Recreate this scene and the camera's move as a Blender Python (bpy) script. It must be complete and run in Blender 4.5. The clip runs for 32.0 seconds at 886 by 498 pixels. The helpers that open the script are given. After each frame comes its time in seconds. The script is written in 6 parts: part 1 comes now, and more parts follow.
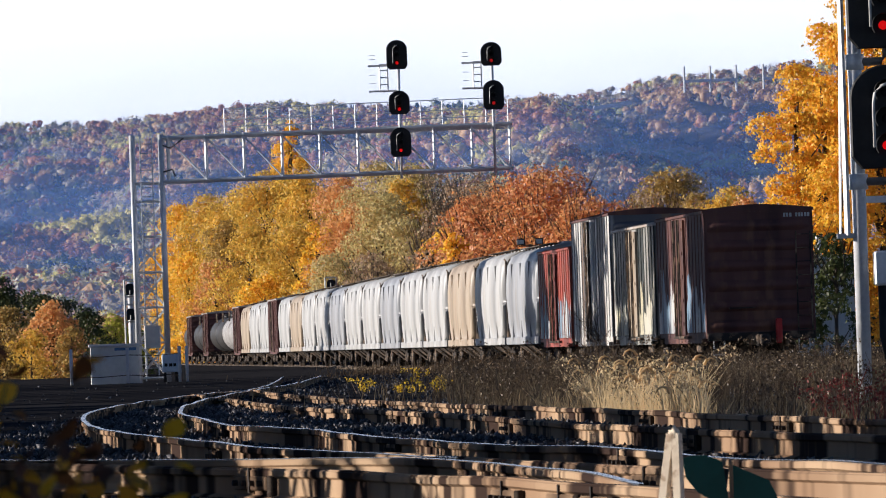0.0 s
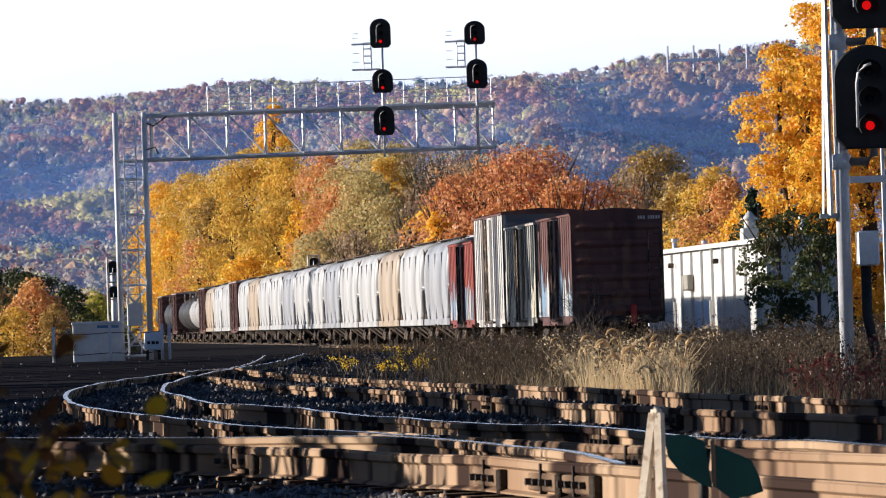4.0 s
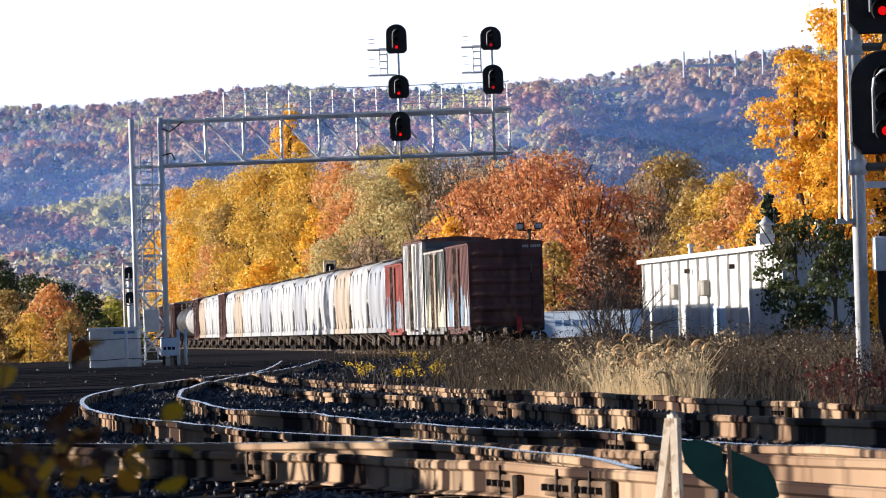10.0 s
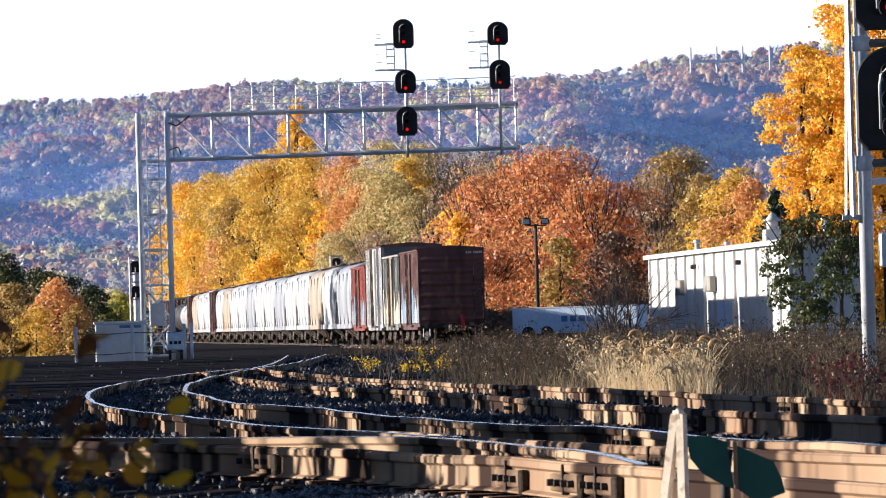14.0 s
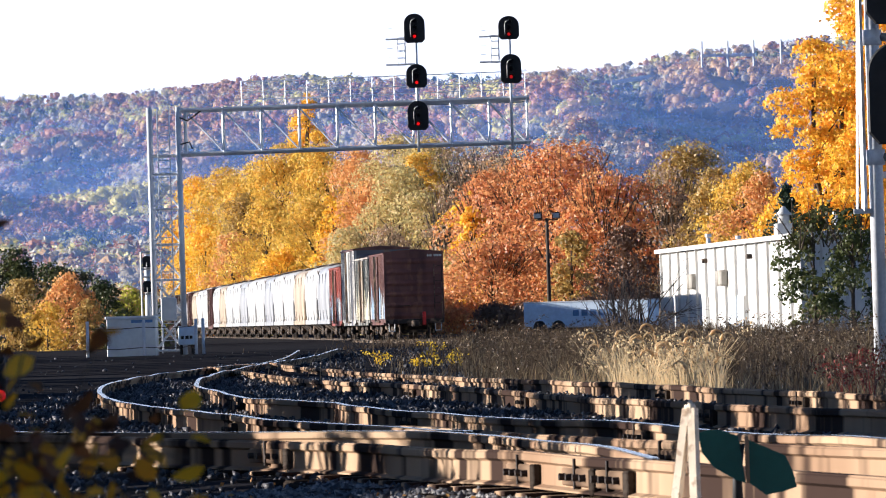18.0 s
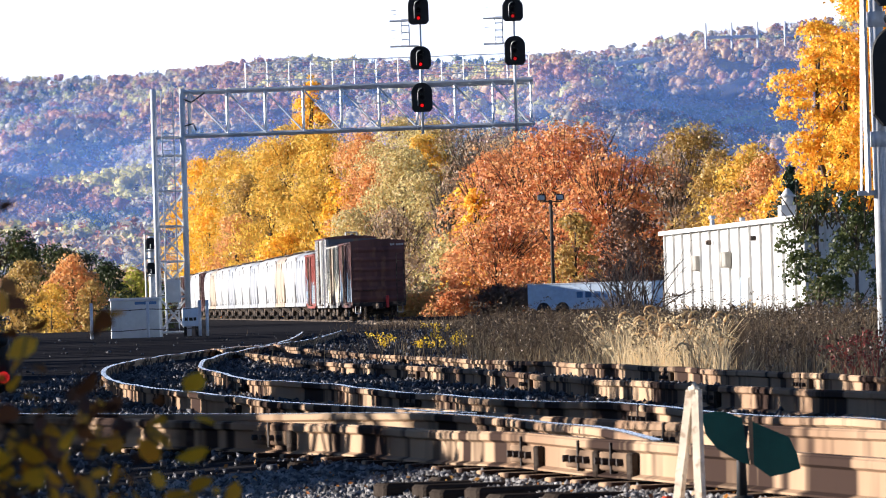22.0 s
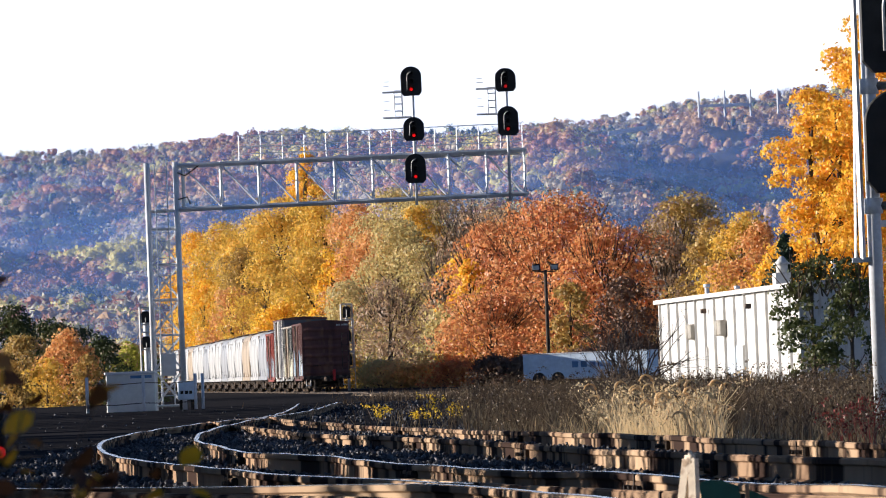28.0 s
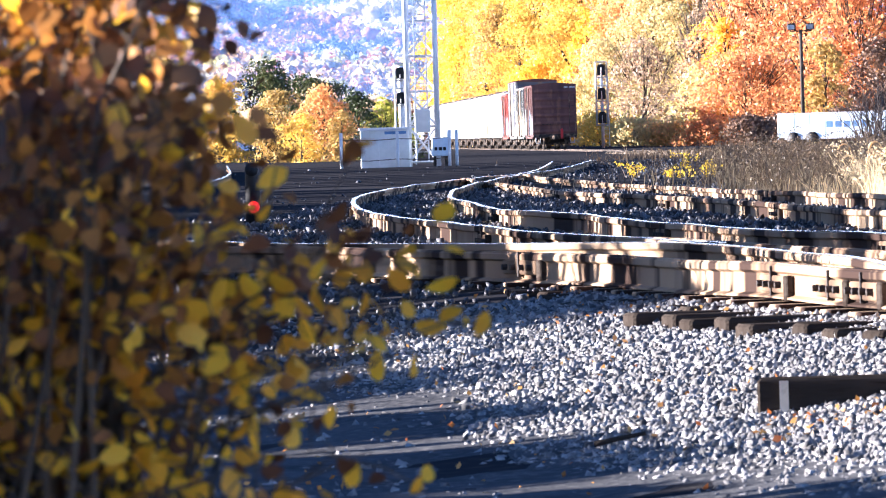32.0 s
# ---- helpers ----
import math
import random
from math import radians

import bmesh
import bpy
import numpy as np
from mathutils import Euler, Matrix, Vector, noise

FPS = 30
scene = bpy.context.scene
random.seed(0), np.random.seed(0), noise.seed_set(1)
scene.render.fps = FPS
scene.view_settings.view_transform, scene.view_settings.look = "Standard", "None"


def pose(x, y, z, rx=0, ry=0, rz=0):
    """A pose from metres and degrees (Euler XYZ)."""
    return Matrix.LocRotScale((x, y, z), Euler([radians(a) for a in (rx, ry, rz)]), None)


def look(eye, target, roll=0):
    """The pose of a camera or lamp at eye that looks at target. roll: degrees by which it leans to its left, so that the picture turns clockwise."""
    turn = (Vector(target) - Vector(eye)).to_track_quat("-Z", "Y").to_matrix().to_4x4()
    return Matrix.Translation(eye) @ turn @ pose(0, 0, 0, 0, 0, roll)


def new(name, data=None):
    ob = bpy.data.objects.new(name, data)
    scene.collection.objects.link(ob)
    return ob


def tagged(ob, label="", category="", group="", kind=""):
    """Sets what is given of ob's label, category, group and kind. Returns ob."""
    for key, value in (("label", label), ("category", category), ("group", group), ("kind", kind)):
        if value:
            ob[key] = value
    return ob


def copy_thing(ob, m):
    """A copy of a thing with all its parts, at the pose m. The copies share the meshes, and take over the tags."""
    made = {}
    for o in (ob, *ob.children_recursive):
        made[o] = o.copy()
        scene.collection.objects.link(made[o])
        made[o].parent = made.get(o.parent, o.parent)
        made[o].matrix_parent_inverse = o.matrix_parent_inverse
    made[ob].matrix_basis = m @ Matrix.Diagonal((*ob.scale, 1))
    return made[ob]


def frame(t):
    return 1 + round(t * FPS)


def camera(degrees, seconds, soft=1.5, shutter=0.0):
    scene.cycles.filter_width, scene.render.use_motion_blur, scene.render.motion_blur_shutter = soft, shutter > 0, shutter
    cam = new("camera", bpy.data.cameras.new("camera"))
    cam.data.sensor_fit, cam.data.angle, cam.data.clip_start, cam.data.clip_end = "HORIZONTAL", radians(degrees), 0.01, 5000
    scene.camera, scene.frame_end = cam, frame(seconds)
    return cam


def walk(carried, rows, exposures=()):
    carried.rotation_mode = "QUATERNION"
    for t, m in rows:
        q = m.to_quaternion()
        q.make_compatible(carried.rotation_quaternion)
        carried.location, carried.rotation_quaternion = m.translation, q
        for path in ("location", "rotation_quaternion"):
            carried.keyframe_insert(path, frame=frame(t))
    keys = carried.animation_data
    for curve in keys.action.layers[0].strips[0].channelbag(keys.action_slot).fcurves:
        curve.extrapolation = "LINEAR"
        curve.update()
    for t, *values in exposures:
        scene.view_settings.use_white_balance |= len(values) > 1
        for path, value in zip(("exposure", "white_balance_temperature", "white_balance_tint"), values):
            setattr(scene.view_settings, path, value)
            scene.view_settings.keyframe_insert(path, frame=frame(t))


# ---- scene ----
cam = camera(6.4, 32.0, soft=1.0, shutter=0.0)
cam.data.dof.use_dof = True          # long lens: the bush close by is out of focus
cam.data.dof.focus_distance = 90.0
cam.data.dof.aperture_fstop = 40.0
EYE = (0.0, 0.0, 1.15)
# seconds, heading to the right, tilt up, lean (degrees)
PATH = [
    (0, 0.007, 0.699, 1.93), (0.5, 0.014, 0.668, 1.87), (1, 0.171, 0.637, 2.00), (1.5, 0.281, 0.668, 2.16),
    (2, 0.363, 0.770, 2.09), (2.5, 0.289, 0.769, 2.03), (3, 0.236, 0.730, 2.01), (3.5, 0.158, 0.634, 1.91),
    (4, 0.126, 0.541, 1.74), (4.5, 0.077, 0.503, 1.64), (6.5, 0.005, 0.539, 1.71), (7, -0.018, 0.565, 1.84),
    (7.5, -0.038, 0.560, 1.72), (8, -0.058, 0.511, 1.75), (8.5, -0.089, 0.532, 1.76), (9, -0.000, 0.552, 1.70),
    (9.5, 0.017, 0.585, 1.79), (10, 0.010, 0.585, 1.78), (10.5, -0.012, 0.559, 1.73), (11, -0.026, 0.540, 1.71),
    (11.5, -0.013, 0.588, 1.66), (12, -0.006, 0.633, 1.73), (12.5, 0.027, 0.619, 1.72), (13, 0.026, 0.583, 1.70),
    (13.5, 0.013, 0.557, 1.59), (14, -0.037, 0.550, 1.61), (14.5, -0.025, 0.640, 1.54), (16.5, -0.014, 0.546, 1.65),
    (17, -0.063, 0.518, 1.66), (17.5, -0.110, 0.506, 1.66), (18, -0.120, 0.512, 1.69), (18.5, -0.121, 0.470, 1.63),
    (19, -0.122, 0.450, 1.70), (19.5, -0.109, 0.468, 1.69), (20, -0.096, 0.471, 1.66), (20.5, -0.089, 0.500, 1.63),
    (21, -0.116, 0.437, 1.71), (21.5, -0.135, 0.424, 1.68), (22, -0.152, 0.381, 1.68), (22.5, -0.190, 0.268, 1.67),
    (23, -0.600, 0.266, 1.59), (23.5, -0.298, 0.617, 1.71), (24, -0.296, 0.659, 2.11), (24.5, -0.135, 0.844, 2.19),
    (25, -0.104, 0.897, 2.17), (25.5, -0.099, 0.900, 2.19), (27.5, -0.097, 0.896, 2.20), (28, -0.096, 0.892, 2.22),
    (28.5, -0.103, 0.889, 2.21), (29, -0.100, 0.887, 2.18), (29.5, -0.154, 0.888, 2.25), (30, -0.530, 0.657, 1.64),
    (30.5, -1.363, 0.083, 1.31), (31, -2.142, -0.083, 1.22), (31.5, -2.055, -0.620, 1.71), (32, -1.992, -0.797, 1.71),
]


def aim(yaw, tilt, lean):
    y, p = radians(yaw), radians(tilt)
    way = Vector((math.sin(y) * math.cos(p), math.cos(y) * math.cos(p), math.sin(p)))
    return look(EYE, Vector(EYE) + way, -lean)


EXPOSURES = [(0, 0.5, 6080, 13), (4, 0.65, 6080, 13), (9, 0.9, 6080, 13), (13, 1, 5930, 13), (19, 1.2, 5930, 13), (22, 1.3, 5930, 13), (23, 1.4, 5930, 13), (24, 1.1, 6080, 13), (25, 0.85, 6080, 13), (28, 0.85, 6080, 13), (29.5, 0.8, 6080, 13), (30, 0.68, 6080, 13), (30.5, 1.1, 6150, 13), (31, 1.85, 6150, 13), (32, 2.72, 5600, 18)]
walk(cam, [(t, aim(a, b, c)) for t, a, b, c in PATH], EXPOSURES)

# ---- light ----
SUN_EL, SUN_AZ = 11.0, 8.0     # elevation; degrees past due left, away from the camera
world = bpy.data.worlds.new("sky")
scene.world = world
world.use_nodes = True
wn, wl = world.node_tree.nodes, world.node_tree.links
wn.clear()
w_out = wn.new("ShaderNodeOutputWorld")
w_bg = wn.new("ShaderNodeBackground")
w_sky = wn.new("ShaderNodeTexSky")
w_sky.sky_type = "NISHITA"
w_sky.sun_disc = False
w_sky.sun_elevation = radians(SUN_EL)
w_sky.sun_rotation = radians(-90 + SUN_AZ)
w_sky.dust_density = 0.3
w_sky.air_density = 0.7
w_sky.ozone_density = 4.0
w_co = wn.new("ShaderNodeTexCoord")
w_map = wn.new("ShaderNodeMapping")
w_map.inputs["Scale"].default_value = (9, 9, 22)
w_map.inputs["Location"].default_value = (2.3, 0.4, 1.1)
w_noise = wn.new("ShaderNodeTexNoise")
w_noise.inputs["Scale"].default_value = 1.6
w_noise.inputs["Detail"].default_value = 6
w_ramp = wn.new("ShaderNodeValToRGB")
w_ramp.color_ramp.elements[0].position = 0.20
w_ramp.color_ramp.elements[1].position = 0.42
# bright cloud and haze lie low over the whole horizon, the sky above them is clear
w_sep = wn.new("ShaderNodeSeparateXYZ")
w_low = wn.new("ShaderNodeMapRange")
w_low.inputs["From Min"].default_value, w_low.inputs["From Max"].default_value = 0.055, 0.12
w_low.inputs["To Min"].default_value, w_low.inputs["To Max"].default_value = 1.0, 0.0
w_mul = wn.new("ShaderNodeMath")
w_mul.operation = "MULTIPLY"
w_mix = wn.new("ShaderNodeMixRGB")
w_mix.inputs[2].default_value = (15.0, 15.5, 16.2, 1)
wl.new(w_co.outputs["Generated"], w_map.inputs["Vector"])
wl.new(w_co.outputs["Generated"], w_sep.inputs[0])
wl.new(w_sep.outputs["Z"], w_low.inputs["Value"])
wl.new(w_map.outputs["Vector"], w_noise.inputs["Vector"])
wl.new(w_noise.outputs["Fac"], w_ramp.inputs["Fac"])
wl.new(w_ramp.outputs["Color"], w_mul.inputs[0])
wl.new(w_low.outputs[0], w_mul.inputs[1])
wl.new(w_mul.outputs[0], w_mix.inputs[0])
wl.new(w_sky.outputs["Color"], w_mix.inputs[1])
wl.new(w_mix.outputs["Color"], w_bg.inputs["Color"])
w_bg.inputs["Strength"].default_value = 0.05
wl.new(w_bg.outputs["Background"], w_out.inputs["Surface"])

sun_data = bpy.data.lights.new("sun", "SUN")
sun_data.energy = 5.0
sun_data.angle = radians(0.5)
sun_data.color = (1.0, 0.90, 0.76)
sun = new("sun", sun_data)
_a, _e = radians(SUN_AZ), radians(SUN_EL)
SUN_WAY = Vector((-math.cos(_e) * math.cos(_a), math.cos(_e) * math.sin(_a), math.sin(_e)))
sun.matrix_world = look(SUN_WAY * 50, (0, 0, 0))


# ---- materials ----
def mat(name, a, b=None, rough=0.8, metal=0.0, scale=3.0, bump=0.15, fine=30.0, c=None, stretch=(1, 1, 1), island=0.0, spec=0.3, dent=0.0, ramp=(0.38, 0.64), stain_shade=(0.52, 0.66)):
    """Two tones mixed by a coarse and a fine noise; c: a third tone in stains and, on the rails, painted shade; island:
    how much each loose piece differs.
    """
    m = bpy.data.materials.new(name)
    m.use_nodes = True
    n, l = m.node_tree.nodes, m.node_tree.links
    p = n["Principled BSDF"]
    b = b or tuple(v * 0.7 for v in a)
    co = n.new("ShaderNodeTexCoord")
    mp = n.new("ShaderNodeMapping")
    mp.inputs["Scale"].default_value = stretch
    l.new(co.outputs["Object"], mp.inputs["Vector"])
    n1 = n.new("ShaderNodeTexNoise")
    n1.inputs["Scale"].default_value = scale
    n1.inputs["Detail"].default_value = 5
    n2 = n.new("ShaderNodeTexNoise")
    n2.inputs["Scale"].default_value = fine
    n2.inputs["Detail"].default_value = 3
    l.new(mp.outputs["Vector"], n1.inputs["Vector"])
    l.new(mp.outputs["Vector"], n2.inputs["Vector"])
    r1 = n.new("ShaderNodeValToRGB")
    r1.color_ramp.elements[0].position, r1.color_ramp.elements[1].position = ramp
    r1.color_ramp.elements[0].color, r1.color_ramp.elements[1].color = (*a, 1), (*b, 1)
    l.new(n1.outputs["Fac"], r1.inputs["Fac"])
    out = r1.outputs["Color"]
    if c:
        r2 = n.new("ShaderNodeValToRGB")
        r2.color_ramp.elements[0].position, r2.color_ramp.elements[1].position = stain_shade
        l.new(n2.outputs["Fac"], r2.inputs["Fac"])
        mx = n.new("ShaderNodeMixRGB")
        l.new(r2.outputs["Color"], mx.inputs[0])
        l.new(out, mx.inputs[1])
        mx.inputs[2].default_value = (*c, 1)
        out = mx.outputs[0]
    hsv = n.new("ShaderNodeHueSaturation")
    mr = n.new("ShaderNodeMapRange")
    mr.inputs["To Min"].default_value, mr.inputs["To Max"].default_value = 0.8, 1.2
    l.new(n2.outputs["Fac"], mr.inputs["Value"])
    val = mr.outputs[0]
    if island:
        g = n.new("ShaderNodeNewGeometry")
        oi = n.new("ShaderNodeObjectInfo")
        ad = n.new("ShaderNodeMath")
        ad.operation = "ADD"
        l.new(g.outputs["Random Per Island"], ad.inputs[0])
        l.new(oi.outputs["Random"], ad.inputs[1])
        fr = n.new("ShaderNodeMath")
        fr.operation = "FRACT"
        l.new(ad.outputs[0], fr.inputs[0])
        m2 = n.new("ShaderNodeMapRange")
        m2.inputs["To Min"].default_value, m2.inputs["To Max"].default_value = 1 - island, 1 + island
        l.new(fr.outputs[0], m2.inputs["Value"])
        mu = n.new("ShaderNodeMath")
        mu.operation = "MULTIPLY"
        l.new(val, mu.inputs[0])
        l.new(m2.outputs[0], mu.inputs[1])
        val = mu.outputs[0]
    l.new(out, hsv.inputs["Color"])
    l.new(val, hsv.inputs["Value"])
    l.new(hsv.outputs["Color"], p.inputs["Base Color"])
    p.inputs["Roughness"].default_value = rough
    p.inputs["Metallic"].default_value = metal
    p.inputs["Specular IOR Level"].default_value = spec
    if dent:
        bd = n.new("ShaderNodeBump")
        bd.inputs["Strength"].default_value = 1.0
        bd.inputs["Distance"].default_value = dent
        l.new(n1.outputs["Fac"], bd.inputs["Height"])
        l.new(bd.outputs["Normal"], p.inputs["Normal"])
    elif bump:
        bp = n.new("ShaderNodeBump")
        bp.inputs["Strength"].default_value = bump
        bp.inputs["Distance"].default_value = 0.02
        l.new(n2.outputs["Fac"], bp.inputs["Height"])
        l.new(bp.outputs["Normal"], p.inputs["Normal"])
    return m


def leaf_mat(name, tones, patch=0.25, lucent=0.35, jitter=0.32):
    """Leaves: tones picked leaf by leaf, shifted by a coarse noise over the crown; some light comes through."""
    m = bpy.data.materials.new(name)
    m.use_nodes = True
    n, l = m.node_tree.nodes, m.node_tree.links
    n.remove(n["Principled BSDF"])
    g = n.new("ShaderNodeNewGeometry")
    oi = n.new("ShaderNodeObjectInfo")
    co = n.new("ShaderNodeTexCoord")
    nz = n.new("ShaderNodeTexNoise")
    nz.inputs["Scale"].default_value = patch
    nz.inputs["Detail"].default_value = 2
    off = n.new("ShaderNodeVectorMath")
    off.operation = "ADD"
    rv = n.new("ShaderNodeMath")
    rv.operation = "MULTIPLY"
    rv.inputs[1].default_value = 90.0
    l.new(oi.outputs["Random"], rv.inputs[0])
    l.new(rv.outputs[0], off.inputs[1])
    l.new(co.outputs["Object"], off.inputs[0])
    l.new(off.outputs[0], nz.inputs["Vector"])
    a = n.new("ShaderNodeMath")
    a.operation = "MULTIPLY_ADD"
    a.inputs[1].default_value = jitter
    l.new(g.outputs["Random Per Island"], a.inputs[0])
    sc = n.new("ShaderNodeMapRange")
    sc.inputs["From Min"].default_value, sc.inputs["From Max"].default_value = 0.3, 0.7
    sc.inputs["To Min"].default_value, sc.inputs["To Max"].default_value = 0.0, 1.02 - jitter
    l.new(nz.outputs["Fac"], sc.inputs["Value"])
    l.new(sc.outputs[0], a.inputs[2])
    r = n.new("ShaderNodeValToRGB")
    els = r.color_ramp.elements
    while len(els) < len(tones):
        els.new(0.5)
    for i, t in enumerate(tones):
        els[i].position = i / (len(tones) - 1)
        els[i].color = (*t, 1)
    l.new(a.outputs[0], r.inputs["Fac"])
    d = n.new("ShaderNodeBsdfDiffuse")
    t = n.new("ShaderNodeBsdfTranslucent")
    gl = n.new("ShaderNodeBsdfGlossy")
    gl.inputs["Roughness"].default_value = 0.5
    l.new(r.outputs["Color"], d.inputs["Color"])
    l.new(r.outputs["Color"], t.inputs["Color"])
    mx = n.new("ShaderNodeMixShader")
    mx.inputs[0].default_value = lucent
    l.new(d.outputs[0], mx.inputs[1])
    l.new(t.outputs[0], mx.inputs[2])
    m2 = n.new("ShaderNodeMixShader")
    m2.inputs[0].default_value = 0.03
    l.new(mx.outputs[0], m2.inputs[1])
    l.new(gl.outputs[0], m2.inputs[2])
    l.new(m2.outputs[0], n["Material Output"].inputs["Surface"])
    return m


def glow(name, color, strength):
    m = bpy.data.materials.new(name)
    m.use_nodes = True
    p = m.node_tree.nodes["Principled BSDF"]
    p.inputs["Base Color"].default_value = (*[v * 0.4 for v in color], 1)
    p.inputs["Emission Color"].default_value = (*color, 1)
    p.inputs["Emission Strength"].default_value = strength
    return m


M_GALV = mat("galvanised steel", (0.74, 0.75, 0.77), (0.62, 0.63, 0.66), 0.45, 0.15, 1.5, 0.05, 25)
M_GUARD = mat("dull grey sheet guard", (0.22, 0.21, 0.20), (0.17, 0.165, 0.16), 0.7, 0.1, 2, 0.05)
M_BLACK = mat("black enamel", (0.012, 0.012, 0.013), (0.02, 0.02, 0.021), 0.6, 0, 4, 0.05)
M_LENS = glow("red signal lens", (1.0, 0.006, 0.006), 0.40)
M_LENS_DIM = glow("dim red signal lens", (0.6, 0.01, 0.01), 0.35)
M_LENS_OFF = mat("unlit signal lens", (0.02, 0.02, 0.03), None, 0.15, 0, 5, 0)
# dark third tone: rust runs, and bands of tree shade painted along the rail
M_RUST_SHADE = mat("rusty rail steel with shade bands painted in", (0.43, 0.30, 0.19), (0.25, 0.155, 0.095), 0.85, 0, 0.45, 0.1, 1.5, (0.035, 0.021, 0.016), (0.25, 1, 0.10), spec=0.05, stain_shade=(0.48, 0.56))
M_HEAD = mat("worn rail head", (0.62, 0.64, 0.68), (0.50, 0.52, 0.56), 0.2, 0.95, 2, 0.03, 20)
M_TIE = mat("creosoted tie timber", (0.035, 0.028, 0.023), (0.055, 0.044, 0.036), 0.9, 0, 3, 0.5, 18, (0.03, 0.022, 0.018), (0.4, 3, 3), 0.25, spec=0.0)
M_BALLAST = mat("brown ballast bed", (0.05, 0.042, 0.036), (0.24, 0.18, 0.125), 0.95, 0, 6, 0.9, 22, (0.03, 0.028, 0.03), spec=0.0)
M_STONE = mat("crushed stone", (0.29, 0.272, 0.255), (0.14, 0.137, 0.137), 0.9, 0, 14, 0.3, 60, None, (1, 1, 1), 0.6, spec=0.0)
M_STONE_FAR = mat("dark crushed stone", (0.095, 0.092, 0.097), (0.030, 0.030, 0.034), 0.4, 0, 8, 0.3, 60, None, (1, 1, 1), 0.6, spec=0.22)
M_STONE_TAN = mat("brown crushed stone", (0.36, 0.28, 0.20), (0.10, 0.08, 0.065), 0.9, 0, 6, 0.3, 40, None, (1, 1, 1), 0.6, spec=0.0)
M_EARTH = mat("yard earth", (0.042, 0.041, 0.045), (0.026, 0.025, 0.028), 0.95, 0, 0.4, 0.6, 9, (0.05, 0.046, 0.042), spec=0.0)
# dirt grey darkened to make up for missing tree shade
M_PATH = mat("grey dirt darkened for shade", (0.095, 0.094, 0.097), (0.065, 0.065, 0.068), 0.95, 0, 1.6, 0.5, 22, (0.13, 0.125, 0.12), spec=0.0)
M_HILLSOIL = mat("wooded hillside floor", (0.07, 0.06, 0.05), (0.05, 0.05, 0.05), 1, 0, 0.02, 0.3, 0.3, spec=0.0)
M_BARK = mat("tree bark", (0.10, 0.075, 0.055), (0.06, 0.045, 0.035), 0.95, 0, 4, 0.5, 20, None, (1, 1, 0.3))
M_TWIG = mat("bare twigs", (0.16, 0.12, 0.09), (0.10, 0.075, 0.06), 0.9, 0, 4, 0.2)
M_DARKTWIG = mat("dark brown twigs", (0.05, 0.035, 0.03), (0.025, 0.02, 0.018), 0.9, 0, 4, 0.2)
M_BROWN = mat("brown boxcar paint", (0.13, 0.055, 0.048), (0.075, 0.032, 0.030), 0.6, 0, 0.9, 0.1, 2.5, (0.16, 0.075, 0.05), (1, 1, 0.2), ramp=(0.42, 0.58))
M_DKGREEN = mat("faded dark green boxcar paint", (0.035, 0.042, 0.040), (0.36, 0.35, 0.32), 0.4, 0, 0.8, 0.1, 2.0, (0.09, 0.075, 0.06), (1, 1, 0.08), ramp=(0.50, 0.57))
M_TALLGREY = mat("weathered grey boxcar paint", (0.085, 0.09, 0.11), (0.60, 0.58, 0.54), 0.4, 0, 0.42, 0.1, 1.1, (0.16, 0.11, 0.08), (1, 1, 0.10), ramp=(0.45, 0.51), stain_shade=(0.58, 0.64))
M_REDBOX = mat("red boxcar paint", (0.34, 0.065, 0.042), (0.15, 0.04, 0.03), 0.5, 0, 0.9, 0.1, 2.4, (0.24, 0.07, 0.05), (1, 1, 0.15), ramp=(0.44, 0.6))
M_WHITE = mat("pale grey hopper paint", (0.50, 0.50, 0.49), (0.30, 0.30, 0.30), 0.42, 0, 0.6, 0.06, 2.2, (0.40, 0.38, 0.35), (1, 0.8, 0.08), spec=0.4, dent=0.12, ramp=(0.44, 0.62))
M_GREYH = mat("grey hopper paint", (0.38, 0.39, 0.41), (0.20, 0.21, 0.23), 0.4, 0, 0.6, 0.06, 2.2, (0.30, 0.29, 0.28), (1, 0.8, 0.08), spec=0.4, dent=0.12, ramp=(0.44, 0.62))
M_TAN = mat("tan hopper paint", (0.44, 0.36, 0.27), (0.26, 0.20, 0.14), 0.45, 0, 0.6, 0.06, 2.2, (0.36, 0.27, 0.19), (1, 0.8, 0.08), spec=0.4, dent=0.12, ramp=(0.44, 0.62))
M_TANK = mat("dull grey tank paint", (0.45, 0.44, 0.43), (0.30, 0.28, 0.27), 0.45, 0, 0.5, 0.06, 4, (0.12, 0.11, 0.10), (1, 1, 0.2))
M_TANKBLK = mat("black tank paint", (0.03, 0.03, 0.032), (0.05, 0.045, 0.04), 0.5, 0, 0.5, 0.06, 4)
M_ROOF = mat("galvanised car roof", (0.50, 0.47, 0.43), (0.30, 0.22, 0.17), 0.55, 0.2, 0.6, 0.1, 4)
# tan tone paints sunlit speckle over the dark grime of the trucks
M_UNDER = mat("grimy running gear with painted lit speckle", (0.035, 0.028, 0.024), (0.20, 0.14, 0.095), 0.85, 0, 2.4, 0.3, 20, ramp=(0.50, 0.62))
M_GRAFF1 = mat("pale blue sprayed paint", (0.52, 0.52, 0.50), (0.18, 0.27, 0.36), 0.5, 0, 0.5, 0, 2, (0.16, 0.08, 0.06), (1, 1, 0.3), ramp=(0.46, 0.56), stain_shade=(0.56, 0.62))
